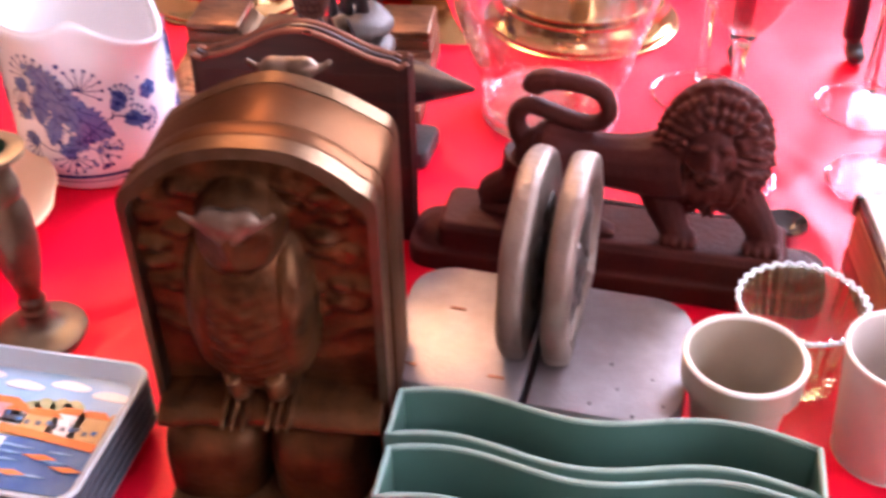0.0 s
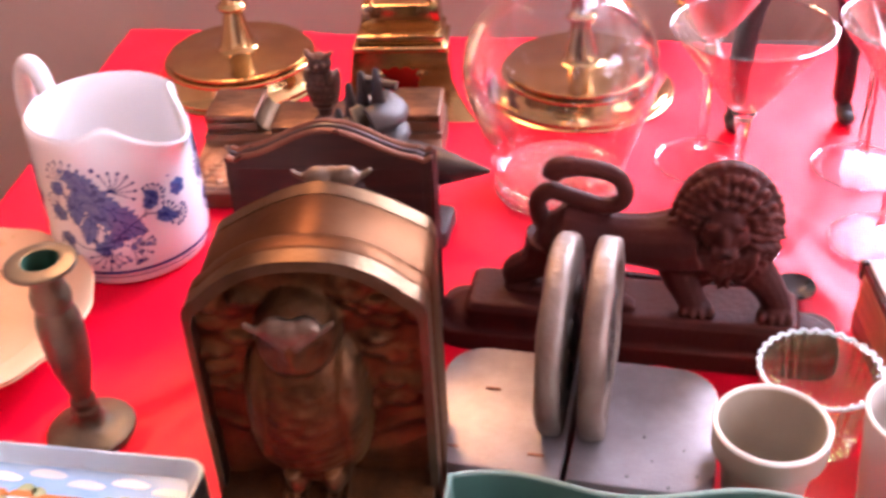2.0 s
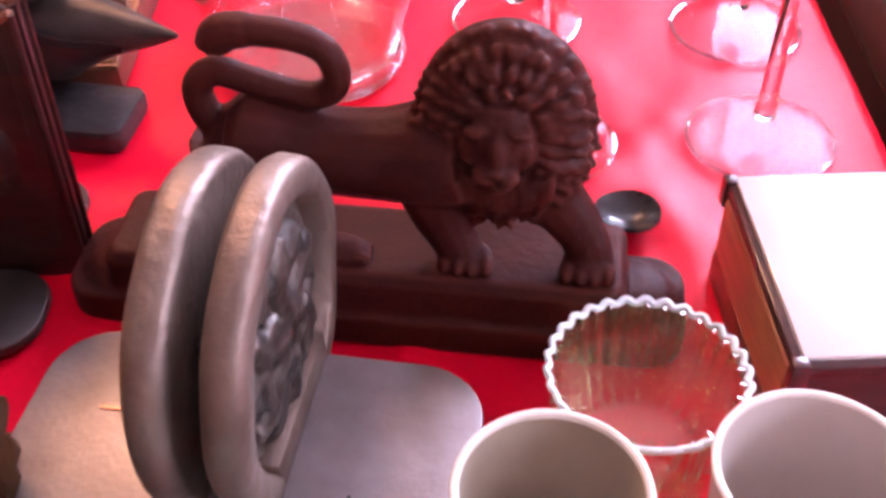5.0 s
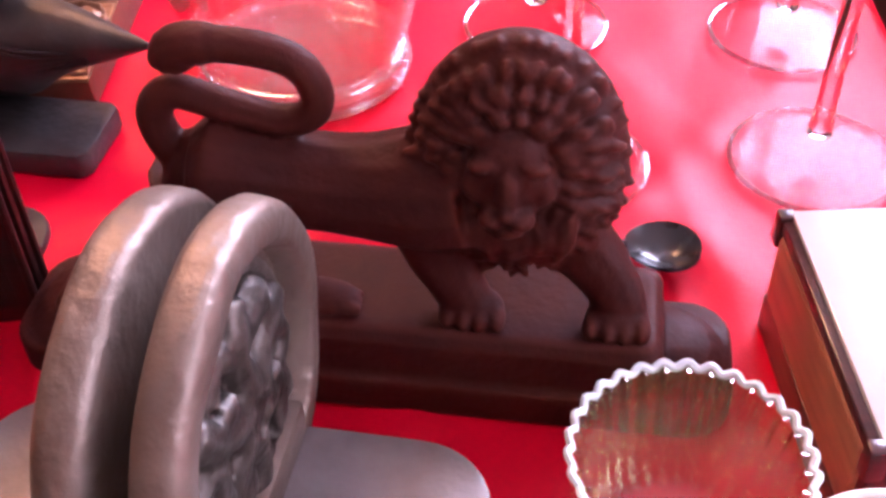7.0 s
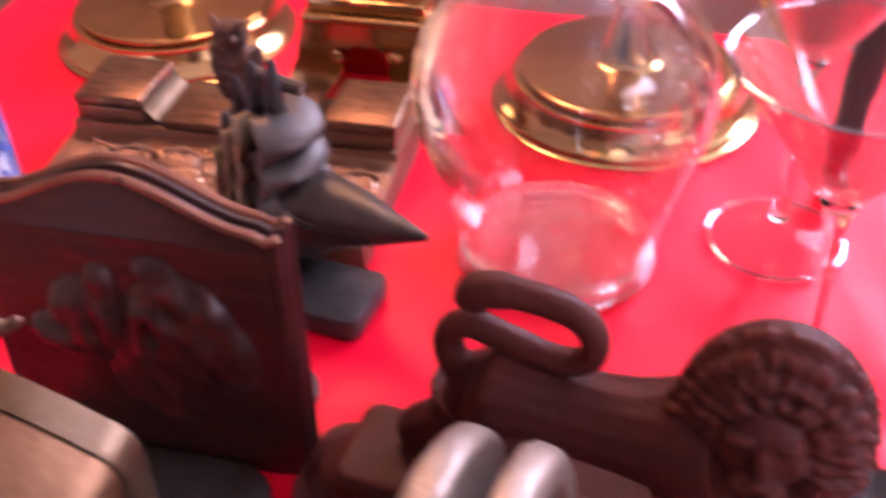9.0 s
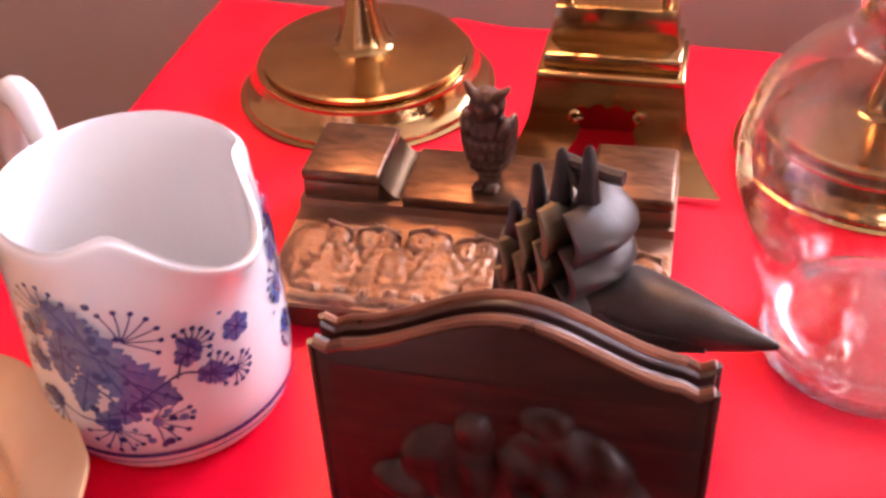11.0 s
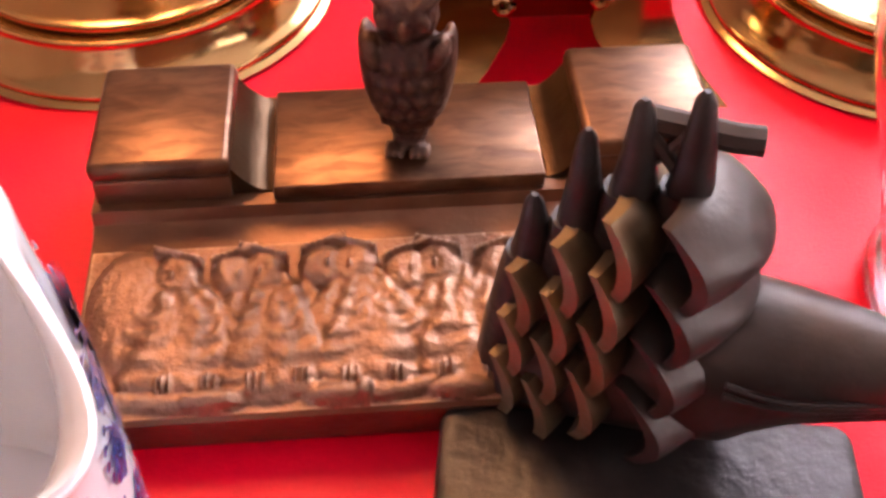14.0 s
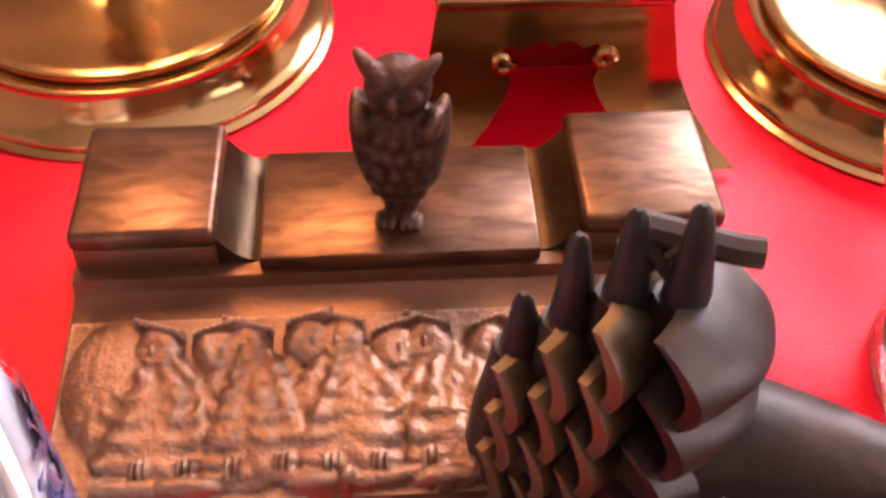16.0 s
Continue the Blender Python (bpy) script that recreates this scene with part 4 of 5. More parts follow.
def disc_bookend(side, label):
    root = thing("disc_bookend", 0.1210, 0.435, T, label, "bookend", -8.5, "disc bookends")
    lo, hi = (0.0015, 0.0715) if side > 0 else (-0.0735, -0.0015)
    v0, v1 = (-0.047, 0.044)
    r = 0.022
    pts = [p for p in rounded(lo, hi, v0, v1, r, 8)]
    inner = lo if side > 0 else hi
    pts = [((inner if (abs(u - inner) < r + 1e-6) else u), v) if abs(u - inner) < r - 1e-6 else (u, v) for u, v in pts]
    pts = [(u, (v0 if v < -0.01 else v1) if u == inner else v) for u, v in pts]
    clean = []
    for p in pts:
        if not clean or (Vector(p) - Vector(clean[-1])).length > 1e-5:
            clean.append(p)
    part("foot_plate", prism(clean, 0.0, 0.0285, "z", 0.0018), M_PEWTER, root, "flat rubbed grey metal foot plate")
    cz, cr, v = 0.0650, 0.0525, 0.0175
    a, b = (0.0042, 0.0168) if side > 0 else (-0.0168, -0.0042)
    ring = bmesh.new()
    n = 72
    outf = b if side > 0 else a
    inf = a if side > 0 else b
    th = abs(outf - inf)
    prof = [(0.0, 0), (cr - 0.004, 0), (cr - 0.0016, 0.0008), (cr - 0.0003, 0.0028), (cr, 0.005), (cr, th - 0.0045), (cr - 0.0006, th - 0.0022), (cr - 0.0020, th - 0.0007), (cr - 0.0042, th), (cr - 0.0098, th - 0.0002),
            (cr - 0.0110, th - 0.0012), (cr - 0.0125, th - 0.008), (0.0, th - 0.0095)]
    lathe(prof, n, ring, wobble=lambda a, i, r, z: (r + 0.0005 * math.sin(5 * a + i) * math.sin(3 * a + 1) if r > 0.03 else r, z + (0.0003 * math.sin(7 * a + 2) if 5 < i < 10 else 0)))
    part("disc", ring, M_PEWTER_DARK, root, "standing round cast disc", angle=60, m=Matrix.Translation((inf, v, cz)) @ pose(0, 0, 0, 0, 90 * side, 0))
    part("neck", box(min(a, b), max(a, b), v - 0.030, v + 0.026, 0.0275, 0.040, 0.002), M_PEWTER_DARK, root)
    # raised emblem inside the ring: a many-armed figure
    em = bmesh.new()
    x = outf - side * 0.007
    rnd = random.Random(3)
    for k in range(6):
        an = k * math.pi / 3 + 0.3
        p0 = (x, v + 0.006 * math.cos(an), cz + 0.006 * math.sin(an))
        p1 = (x, v + 0.020 * math.cos(an + 0.25), cz + 0.020 * math.sin(an + 0.25))
        p2 = (x, v + 0.033 * math.cos(an + 0.05), cz + 0.033 * math.sin(an + 0.05))
        tube(em, smooth_line([p0, p1, p2], 4), [0.0075, 0.0072, 0.0068, 0.006, 0.006, 0.0065, 0.006, 0.0052, 0.0045], 8)
        tube(em, smooth_line([p1, (x, v + 0.030 * math.cos(an + 0.6), cz + 0.030 * math.sin(an + 0.6)), (x, v + 0.026 * math.cos(an + 0.9), cz + 0.026 * math.sin(an + 0.9))], 4), [0.0045] * 9, 8)
    for by, bz, sy, sz in ((-0.016, 0.014, 0.008, 0.003), (0.010, 0.022, 0.010, 0.0032), (-0.014, -0.016, 0.0075, 0.0045), (0.016, -0.012, 0.0035, 0.010), (0.0, 0.002, 0.010, 0.006), (-0.022, 0.0, 0.003, 0.009), (0.020, 0.008, 0.006, 0.003)):
        box(x - 0.007, x + 0.0055 if side > 0 else x + 0.007, v + by - sy, v + by + sy, cz + bz - sz, cz + bz + sz, 0.001, bm=em)
    tr = bmesh.new()
    tube(tr, [(x - side * 0.001, v + (cr - 0.017) * math.cos(k * 0.1309), cz + (cr - 0.017) * math.sin(k * 0.1309)) for k in range(48)], 0.0022, 8, True)
    fused(part("emblem", em, M_PEWTER_CAST, root, "worn openwork emblem"), 0.0011, 3)
    part("inner_ring", tr, M_PEWTER_CAST, root)
    if side > 0:
        for mx, my, ms in ((0.030, -0.040, 0.0008), (0.041, -0.028, 0.0006), (0.050, -0.044, 0.0009), (0.056, -0.018, 0.0006), (0.036, -0.012, 0.0007), (0.063, -0.034, 0.0006), (0.024, -0.052, 0.0006)):
            part("dark_speck", prism([(mx + ms * math.cos(q), my + 1.4 * ms * math.sin(q)) for q in (0, 1, 2, 3.1, 4.2, 5.3)], 0.0283, 0.0288, "z"), M_GAP, root, "small dark speck")
    if side < 0:
        for mx, my in ((-0.015, -0.034), (-0.058, -0.035), (-0.045, 0.01)):
            part("scratch", box(mx - 0.004, mx + 0.004, my - 0.0007, my + 0.0007, 0.0283, 0.0291), M_EDGE, root, "small rusty scratch")
    return root


disc_bookend(-1, "grey cast metal disc bookend with rounded foot plate")
disc_bookend(1, "grey cast metal disc bookend with openwork emblem")

# ---- inkstand with a small owl ----


def ink_panel(X, Z):
    """A row of huddled owls: scalloped feathers, hooded heads turned in pairs, feet on a bough."""
    H = np.full_like(X, -0.0012) + 0.00035 * fbm(X, Z, 520, 4)
    rnd = np.random.RandomState(11)
    H = np.maximum(H, bump2(X, Z, -0.0790, 0.0300, 0.0125, 0.0170, 0.0034))
    for k in range(7):
        cx = -0.0650 + 0.0255 * k + rnd.uniform(-0.0015, 0.0015)
        ang, rad = np.arctan2(X - cx, 0.046 - Z), np.hypot(X - cx, 0.046 - Z)
        fan = np.abs(np.sin(ang * 5.5 + 0.6 * fbm(X, Z, 160, 70 + k)))
        barb = np.sin(rad * 1050 - fan * 3.2 + 0.8 * fbm(X, Z, 300, k))
        quill = np.sin(ang * 19 + 2.2 * fbm(X, Z, 210, 40 + k))
        body = bump2(X, Z, cx, 0.0195, 0.0185, 0.0180, 1.0)
        H = np.maximum(H, 0.0040 * body + (0.00055 * quill * np.clip(np.abs(ang) * 3, 0.4, 1) + 0.00045 * barb * fan + 0.0006 * fan) * (body > 0.1))
    for k in range(13):
        side = 1 if k % 2 else -1
        cx = -0.0655 + 0.0124 * k + side * 0.0016 + rnd.uniform(-0.0008, 0.0008)
        hz = 0.0365 + (0.0035 if k in (3, 4, 9) else 0.0) + rnd.uniform(-0.0014, 0.0014)
        head = bump2(X, Z, cx, hz, 0.0070, 0.0066, 0.0048)
        H = np.maximum(H, head + 0.00035 * fbm(X, Z, 800, 60 + k) * (head > 0))
        # a slanting hood ends in a pointed ear, the face is a shallow hollow with a small beak
        t = (X - cx) * side
        hood = 0.0054 * np.exp(-(((Z - hz - 0.0052 - 0.30 * t) / 0.0014) ** 2)) * (np.abs(t) < 0.0066)
        H = np.maximum(H, hood)
        d = np.hypot((X - cx - side * 0.0012) / 0.0040, (Z - hz + 0.0010) / 0.0038)
        H = H - 0.0012 * np.exp(-(d**2) * 1.2)
        H = np.maximum(H, bump2(X, Z, cx + side * 0.0012, hz - 0.0010, 0.0009, 0.0022, 0.0050))
    for k in range(13):
        cx = -0.068 + 0.0122 * k + rnd.uniform(-0.001, 0.001)
        for q in (-1, 0, 1):
            H = np.maximum(H, bump2(X, Z, cx + q * 0.0017, 0.0070 + rnd.uniform(-0.0005, 0.0005), 0.0009, 0.0034, 0.0046))
    H = np.maximum(H, 0.0030 * np.sqrt(np.clip(1 - ((Z - 0.0044 - 0.0012 * np.sin(X * 120)) / 0.0024) ** 2, 0, 1)) * (np.abs(X) < 0.080))
    for cx in (-0.056, -0.022, 0.010, 0.044):
        H = np.maximum(H, bump2(X, Z, cx, 0.0030, 0.0100, 0.0026, 0.0044))
    H = np.maximum(H, bump2(X, Z, -0.0155, 0.0034, 0.0026, 0.0030, 0.0060))
    return H


def inkstand():
    root = thing("inkstand", -0.0635, 0.7385, T, "brown copper inkstand with a row of owls in relief", "inkstand", rz=0.3)
    w = 0.0905
    # body: back block, a hollow moulding and a low sloping front
    prof = [(-0.0675, 0.0), (-0.0700, 0.0135), (-0.0690, 0.0150), (-0.0150, 0.0195), (-0.0085, 0.0200), (-0.0055, 0.0215), (-0.0045, 0.0255), (0.044, 0.0255), (0.044, 0.0)]
    part("body", prism(prof, -w, w, "x", 0.0010), M_COPPER, root)
    slope = math.degrees(math.atan2(0.0045, 0.054))
    part("owl_panel", relief(-0.0895, 0.0895, 0.0, 0.0545, lambda X, Z: ink_panel(X * 1.03, Z * 0.865), 0.0006, 0.002), M_COPPER_CAST, root, "cast relief panel of perched owls",
         m=pose(0, -0.0692, 0.0152, slope - 90, 0, 0), angle=60)
    for s in (-1, 1):
        # a well block with a lid and a curved shoulder towards the middle
        x0, x1 = (0.0505, 0.0890) if s > 0 else (-0.0890, -0.0505)
        well = part("ink_well", box(x0, x1, -0.001, 0.043, 0.0245, 0.0335, 0.001), M_COPPER, root, "square lidded ink well")
        part("lid", box(x0 - 0.0005, x1 + 0.0005, -0.002, 0.0440, 0.0336, 0.0400, 0.0022, seg=3), M_LID, well, "brushed copper lid")
        xi = s * 0.0505
        fil = [(xi - s * 0.0115 * k / 8, 0.0258 + 0.0095 * (1 - k / 8) ** 2) for k in range(9)]
        fil += [(xi - s * 0.0115, 0.024), (xi, 0.024)]
        part("shoulder", prism(fil, 0.0006, 0.0425, "y"), M_BRONZE_RIM, root, "curved metal shoulder")
    part("pen_plate", box(-0.0388, 0.0388, -0.0035, 0.0400, 0.0256, 0.0308, 0.0009), M_LID, root, "raised plate with worn sheen")
    o = bmesh.new()
    ball(o, (0, 0, 0.022), (0.0108, 0.0096, 0.0170))
    ball(o, (0, -0.0005, 0.0300), (0.0100, 0.0092, 0.0110))
    ball(o, (0, -0.001, 0.0440), (0.0086, 0.0082, 0.0082))
    ball(o, (0, -0.0082, 0.0425), (0.0018, 0.0026, 0.0042), (20, 0, 0))
    ball(o, (0, 0.0, 0.0065), (0.0056, 0.0056, 0.0070))
    ball(o, (0, 0.006, 0.006), (0.0040, 0.0060, 0.0040), (-30, 0, 0))
    for s in (-1, 1):
        # tufted ears that point outwards, folded wings, brows and feet
        tube(o, smooth_line([(s * 0.0015, -0.0060, 0.0470), (s * 0.0060, -0.0035, 0.0500), (s * 0.0105, 0.0, 0.0535)], 4), [0.0026, 0.0027, 0.0028, 0.0027, 0.0026, 0.0024, 0.0020, 0.0015, 0.0008], 8)
        ball(o, (s * 0.0094, 0.0010, 0.0250), (0.0030, 0.0078, 0.0150), (0, s * 7, 0))
        ball(o, (s * 0.0082, -0.0040, 0.0340), (0.0030, 0.0050, 0.0060), (0, s * 20, 0))
        ball(o, (s * 0.0040, -0.0072, 0.0450), (0.0030, 0.0016, 0.0032), seg=10)
        for k in range(3):
            ball(o, (s * 0.0034 + (k - 1) * 0.0020, -0.0060, 0.0018), (0.0010, 0.0036, 0.0018), seg=8)
    # breast feathers in rows
    for r in range(5):
        for k in range(5 + r % 2):
            a = -1.0 + 2.0 * (k + 0.5) / (5 + r % 2)
            zz = 0.0125 + 0.0046 * r
            q = 0.0106 * math.sqrt(max(1 - ((zz - 0.0235) / 0.0185) ** 2, 0.1))
            ball(o, (q * math.sin(a), -q * 0.92 * math.cos(a), zz), (0.0019, 0.0012, 0.0027), (0, 0, math.degrees(a)), 8)
    ob = part("owl", o, M_OWL, root, "small chestnut bronze owl standing on the plate", m=pose(0.0010, 0.0140, 0.0306, 0, 0, -10) @ Matrix.Diagonal((1.06, 1.06, 1.03, 1)))
    fused(ob, 0.0007, 2)


inkstand()

# ---- sailing ship sculpture ----


def ship():
    root = thing("ship_sculpture", -0.0080, 0.6690, T, "dark metal sailing ship sculpture with stacked billowing sails", "sculpture", rz=-20)
    part("foot", prism(rounded(-0.052, 0.0515, -0.024, 0.015, 0.006), 0.0, 0.0125, "z", 0.003), M_IRON, root, "worn black foot", m=pose(0.0051, -0.0184, 0, 0, 0, 12))
    # hull: low under the sails, drawn out to a long pointed bow
    hb = bmesh.new()
    pts = [(-0.036, 0, 0.019), (-0.030, 0, 0.020), (-0.014, 0, 0.024), (0.006, -0.001, 0.033), (0.022, -0.002, 0.041), (0.044, -0.004, 0.047), (0.066, -0.006, 0.0505), (0.0834, -0.007, 0.0530)]
    line = smooth_line(pts, 5)
    rad = []
    for q in line:
        t = min(max((q.x + 0.036) / 0.1194, 0), 1)
        rad.append(0.0012 + 0.0205 * (0.55 + 0.45 * min(t / 0.40, 1)) * max(1 - max(t - 0.42, 0) / 0.58, 0) ** 0.92)
    tube(hb, line, rad, 20)
    for v in hb.verts:
        v.co.z = max(v.co.z, 0.010)
        # the deck is a flattened ridge, the keel a sharper edge
        v.co.y *= 0.92
    part("hull", hb, M_SHIP, root, "pointed dark hull")
    for k in range(4):
        rope = tube(bmesh.new(), smooth_line([(0.017, -0.0205 + 0.0010 * k, 0.050 - 0.0050 * k), (0.032, -0.0190 + 0.0012 * k, 0.047 - 0.0036 * k), (0.058, -0.0120, 0.047 - 0.0012 * k)], 4), 0.0009, 6)
        part("rope", rope, M_IRON, root)

    def sail(mx, my, top, h, wide, deep, thick, flare):
        """A sheet blown towards the bow, its free corners drawn out into points."""
        nu, nv = 18, 8
        bm = bmesh.new()
        layers = []
        for back in (0.0, thick):
            grid = []
            for b in range(nv + 1):
                v = b / nv
                row = []
                for a in range(nu + 1):
                    u = -1 + 2 * a / nu
                    arc = math.sin(math.pi * (0.04 + 0.76 * v))
                    belly = (0.42 + 0.58 * (1 - abs(u) ** 2.4)) * arc
                    wing = max(abs(u) - 0.5, 0) / 0.5
                    x = mx + deep * belly - flare * wing * (1 - arc) - back * (1.0 - 0.35 * wing) * (0.55 + 0.45 * arc)
                    y = my + (wide * (0.78 + 0.30 * arc) - back * 0.3) * u
                    z = top - h * v - h * 0.30 * wing**1.4 * v**2
                    row.append(bm.verts.new((x, y, z - back * 0.10)))
                grid.append(row)
            layers.append(grid)
        for grid in layers:
            for r0, r1 in zip(grid, grid[1:]):
                for a in range(nu):
                    bm.faces.new((r0[a], r0[a + 1], r1[a + 1], r1[a]))
        f, g = layers
        for a in range(nu):
            bm.faces.new((f[0][a], f[0][a + 1], g[0][a + 1], g[0][a]))
            bm.faces.new((f[nv][a], f[nv][a + 1], g[nv][a + 1], g[nv][a]))
        for b in range(nv):
            bm.faces.new((f[b][0], f[b + 1][0], g[b + 1][0], g[b][0]))
            bm.faces.new((f[b][nu], f[b + 1][nu], g[b + 1][nu], g[b][nu]))
        return bm

    def sail_stack(mx, top, head, h, wide, deep, grow, material, name, label=""):
        z, k = head, 0
        while z - h > 0.010:
            part(name, sail(mx - 0.0012 * k, 0.0, z, h * 1.04, wide * (1 + grow * k), deep * (1 + 0.6 * grow * k), 0.0052, 0.0030), material, root, label, angle=38)
            z -= h * 0.97
            k += 1
        core = tube(bmesh.new(), [(mx - 0.004, 0, 0.012), (mx - 0.003, 0, head * 0.6), (mx - 0.001, 0, head - 0.002)], [0.0085, 0.0070, 0.0050], 10)
        part("mast_core", core, M_IRON, root)
        mb = bmesh.new()
        tube(mb, [(mx, 0, head - 0.012), (mx + 0.0005, 0, head), (mx + 0.0005, 0, head + 0.45 * (top - head)), (mx, 0, top - 0.002), (mx, 0, top)], [0.0056, 0.0050, 0.0036, 0.0022, 0.0008], 10)
        part("mast", mb, M_IRON, root)

    sail_stack(-0.0315, 0.0760, 0.0600, 0.0150, 0.0125, 0.0085, 0.09, M_SAIL, "sail")
    sail_stack(-0.0215, 0.0970, 0.0730, 0.0155, 0.0150, 0.0095, 0.08, M_SAIL, "sail")
    sail_stack(-0.0110, 0.1070, 0.0850, 0.0160, 0.0175, 0.0105, 0.07, M_SAIL, "sail")
    sail_stack(0.0005, 0.1115, 0.0880, 0.0165, 0.0195, 0.0200, 0.09, M_SHIP, "fore_sail", "broad smooth grey sail")
    gear = bmesh.new()
    tube(gear, [(-0.012, 0.003, 0.1000), (0.008, 0.0035, 0.0985), (0.0135, 0.004, 0.0985)], 0.0032, 8)
    part("cross_spar", gear, M_SHIP, root)
    for a, b in (((-0.011, 0.0, 0.101), (-0.002, 0.0, 0.090)), ((0.001, 0.001, 0.103), (-0.009, 0.001, 0.089))):
        part("stay", tube(bmesh.new(), [a, b], 0.0016, 8), M_SHIP, root)


ship()

# ---- brass candlesticks and stand ----


def brass_candlestick(x, y, s=1.0, label="polished brass candlestick with a wide stepped foot"):
    root = thing("brass_candlestick", x, y, T, label, "candlestick", group="brass candlesticks")
    foot = curve_profile([(0.0, 0.0), (0.083, 0.0), (0.087, 0.002), (0.087, 0.0045), (0.083, 0.007), (0.079, 0.011), (0.076, 0.017), (0.0725, 0.0200), (0.040, 0.0185), (0.0, 0.018)], 4)
    part("foot", lathe([(r * s, z) for r, z in foot], 80), M_BRASS, root)
    dish = curve_profile([(0.0, 0.0185), (0.030, 0.0188), (0.055, 0.0195), (0.0695, 0.0203), (0.071, 0.0225), (0.0695, 0.0245), (0.050, 0.0250), (0.026, 0.0275), (0.019, 0.031),
                          (0.0145, 0.042), (0.010, 0.058), (0.0095, 0.064)], 4)
    part("drip_pan", lathe([(r * s, z) for r, z in dish], 80), M_BRASS, root, "shallow shining drip pan")
    stem = curve_profile([(0.0, 0.060), (0.011, 0.062), (0.0125, 0.066), (0.009, 0.070), (0.0075, 0.085), (0.011, 0.096), (0.0115, 0.102), (0.007, 0.110), (0.006, 0.150), (0.012, 0.165),
                          (0.013, 0.19), (0.020, 0.196), (0.020, 0.199), (0.011, 0.200), (0.0, 0.188)], 4)
    part("stem", lathe(stem, 40), M_BRASS, root)
    return root


brass_candlestick(-0.164, 0.888, 0.86)
brass_candlestick(0.1315, 0.857, 0.86, "polished brass candlestick behind the glass carafe")


def scroll(cx, cz, r, s, y0, y1):
    pts = []
    for k in range(26):
        a = s * k * 0.28
        q = r * (1 - k / 32)
        pts.append((cx + q * math.cos(a), (y0 + y1) / 2, cz + q * math.sin(a)))
    return pts


def brass_stand():
    root = thing("brass_stand", -0.0125, 0.830, T, "polished brass stand with scrolled feet and openwork back", "stand", rz=0)
    root.scale = (0.82, 0.88, 0.82)
    # front apron: leaning plate with a scalloped arch cut from its foot
    left = [(-0.0740, 0.0), (-0.0655, 0.009), (-0.0570, 0.021), (-0.0500, 0.038), (-0.0455, 0.066)]
    arch_pts = [(0.046, 0.0), (0.036, 0.006), (0.026, 0.016), (0.0185, 0.027), (0.0165, 0.034), (0.0185, 0.039), (0.0225, 0.042), (0.0215, 0.047), (0.0165, 0.049), (0.0120, 0.047), (0.0085, 0.050), (0.0040, 0.051), (0.0, 0.048)]
    outline = left + [(-u, v) for u, v in reversed(left)] + arch_pts + [(-u, v) for u, v in reversed(arch_pts[:-1])]
    ab = prism(outline, 0.0, 0.003, "y")
    for i in range(1, 12):
        bmesh.ops.bisect_plane(ab, geom=ab.verts[:] + ab.edges[:] + ab.faces[:], plane_co=(0, 0, 0.0034 * i), plane_no=(0, 0, 1))
    for v in ab.verts:
        # the feet sweep forward like a bell
        v.co.y -= 0.015 * max(0.0, 1.0 - v.co.z / 0.037) ** 2
    part("apron", ab, M_BRASS, root, m=pose(0, -0.024, 0, -9), angle=40)
    for s in (-1, 1):
        sb = bmesh.new()
        tube(sb, scroll(s * 0.0200, 0.043, 0.0040, s, -0.003, 0.004), 0.0022, 8)
        part("scroll", sb, M_BRASS, root, m=pose(0, -0.025, 0, -9))
        part("side_leg", prism([(-0.006, 0.0), (0.034, 0.0), (0.028, 0.066), (0.010, 0.066)], s * 0.041, s * 0.045, "x", 0.0005), M_BRASS, root)
    # added plate that blocks light so the opening under the arch goes dark
    part("shade_plate", box(-0.045, 0.045, 0.030, 0.033, 0.0, 0.0635, 0.0005), M_BRASS, root)
    part("ledge", box(-0.046, 0.046, -0.016, 0.036, 0.064, 0.070, 0.0022, seg=3), M_BRASS, root)
    part("step", box(-0.0425, 0.0425, -0.010, 0.034, 0.0701, 0.080, 0.002), M_BRASS, root)
    part("upper_plate", prism([(-0.040, 0.079), (0.040, 0.079), (0.037, 0.104), (-0.037, 0.104)], 0.006, 0.030, "y", 0.0015), M_BRASS, root)
    for s in (-1, 1):
        pb = bmesh.new()
        tube(pb, [(s * 0.030, 0.012, 0.104), (s * 0.030, 0.012, 0.112), (s * 0.030, 0.012, 0.118)], [0.0032, 0.0028, 0.0034], 10)
        part("post", pb, M_BRASS, root)
        cb = bmesh.new()
        tube(cb, smooth_line([(s * 0.030, 0.012, 0.118), (s * 0.036, 0.012, 0.126), (s * 0.030, 0.012, 0.136), (s * 0.018, 0.012, 0.130), (s * 0.012, 0.012, 0.120), (s * 0.004, 0.012, 0.126), (s * 0.006, 0.012, 0.136)], 5), 0.0026, 8)
        part("openwork_scroll", cb, M_BRASS, root, "curled dark brass scroll")


brass_stand()

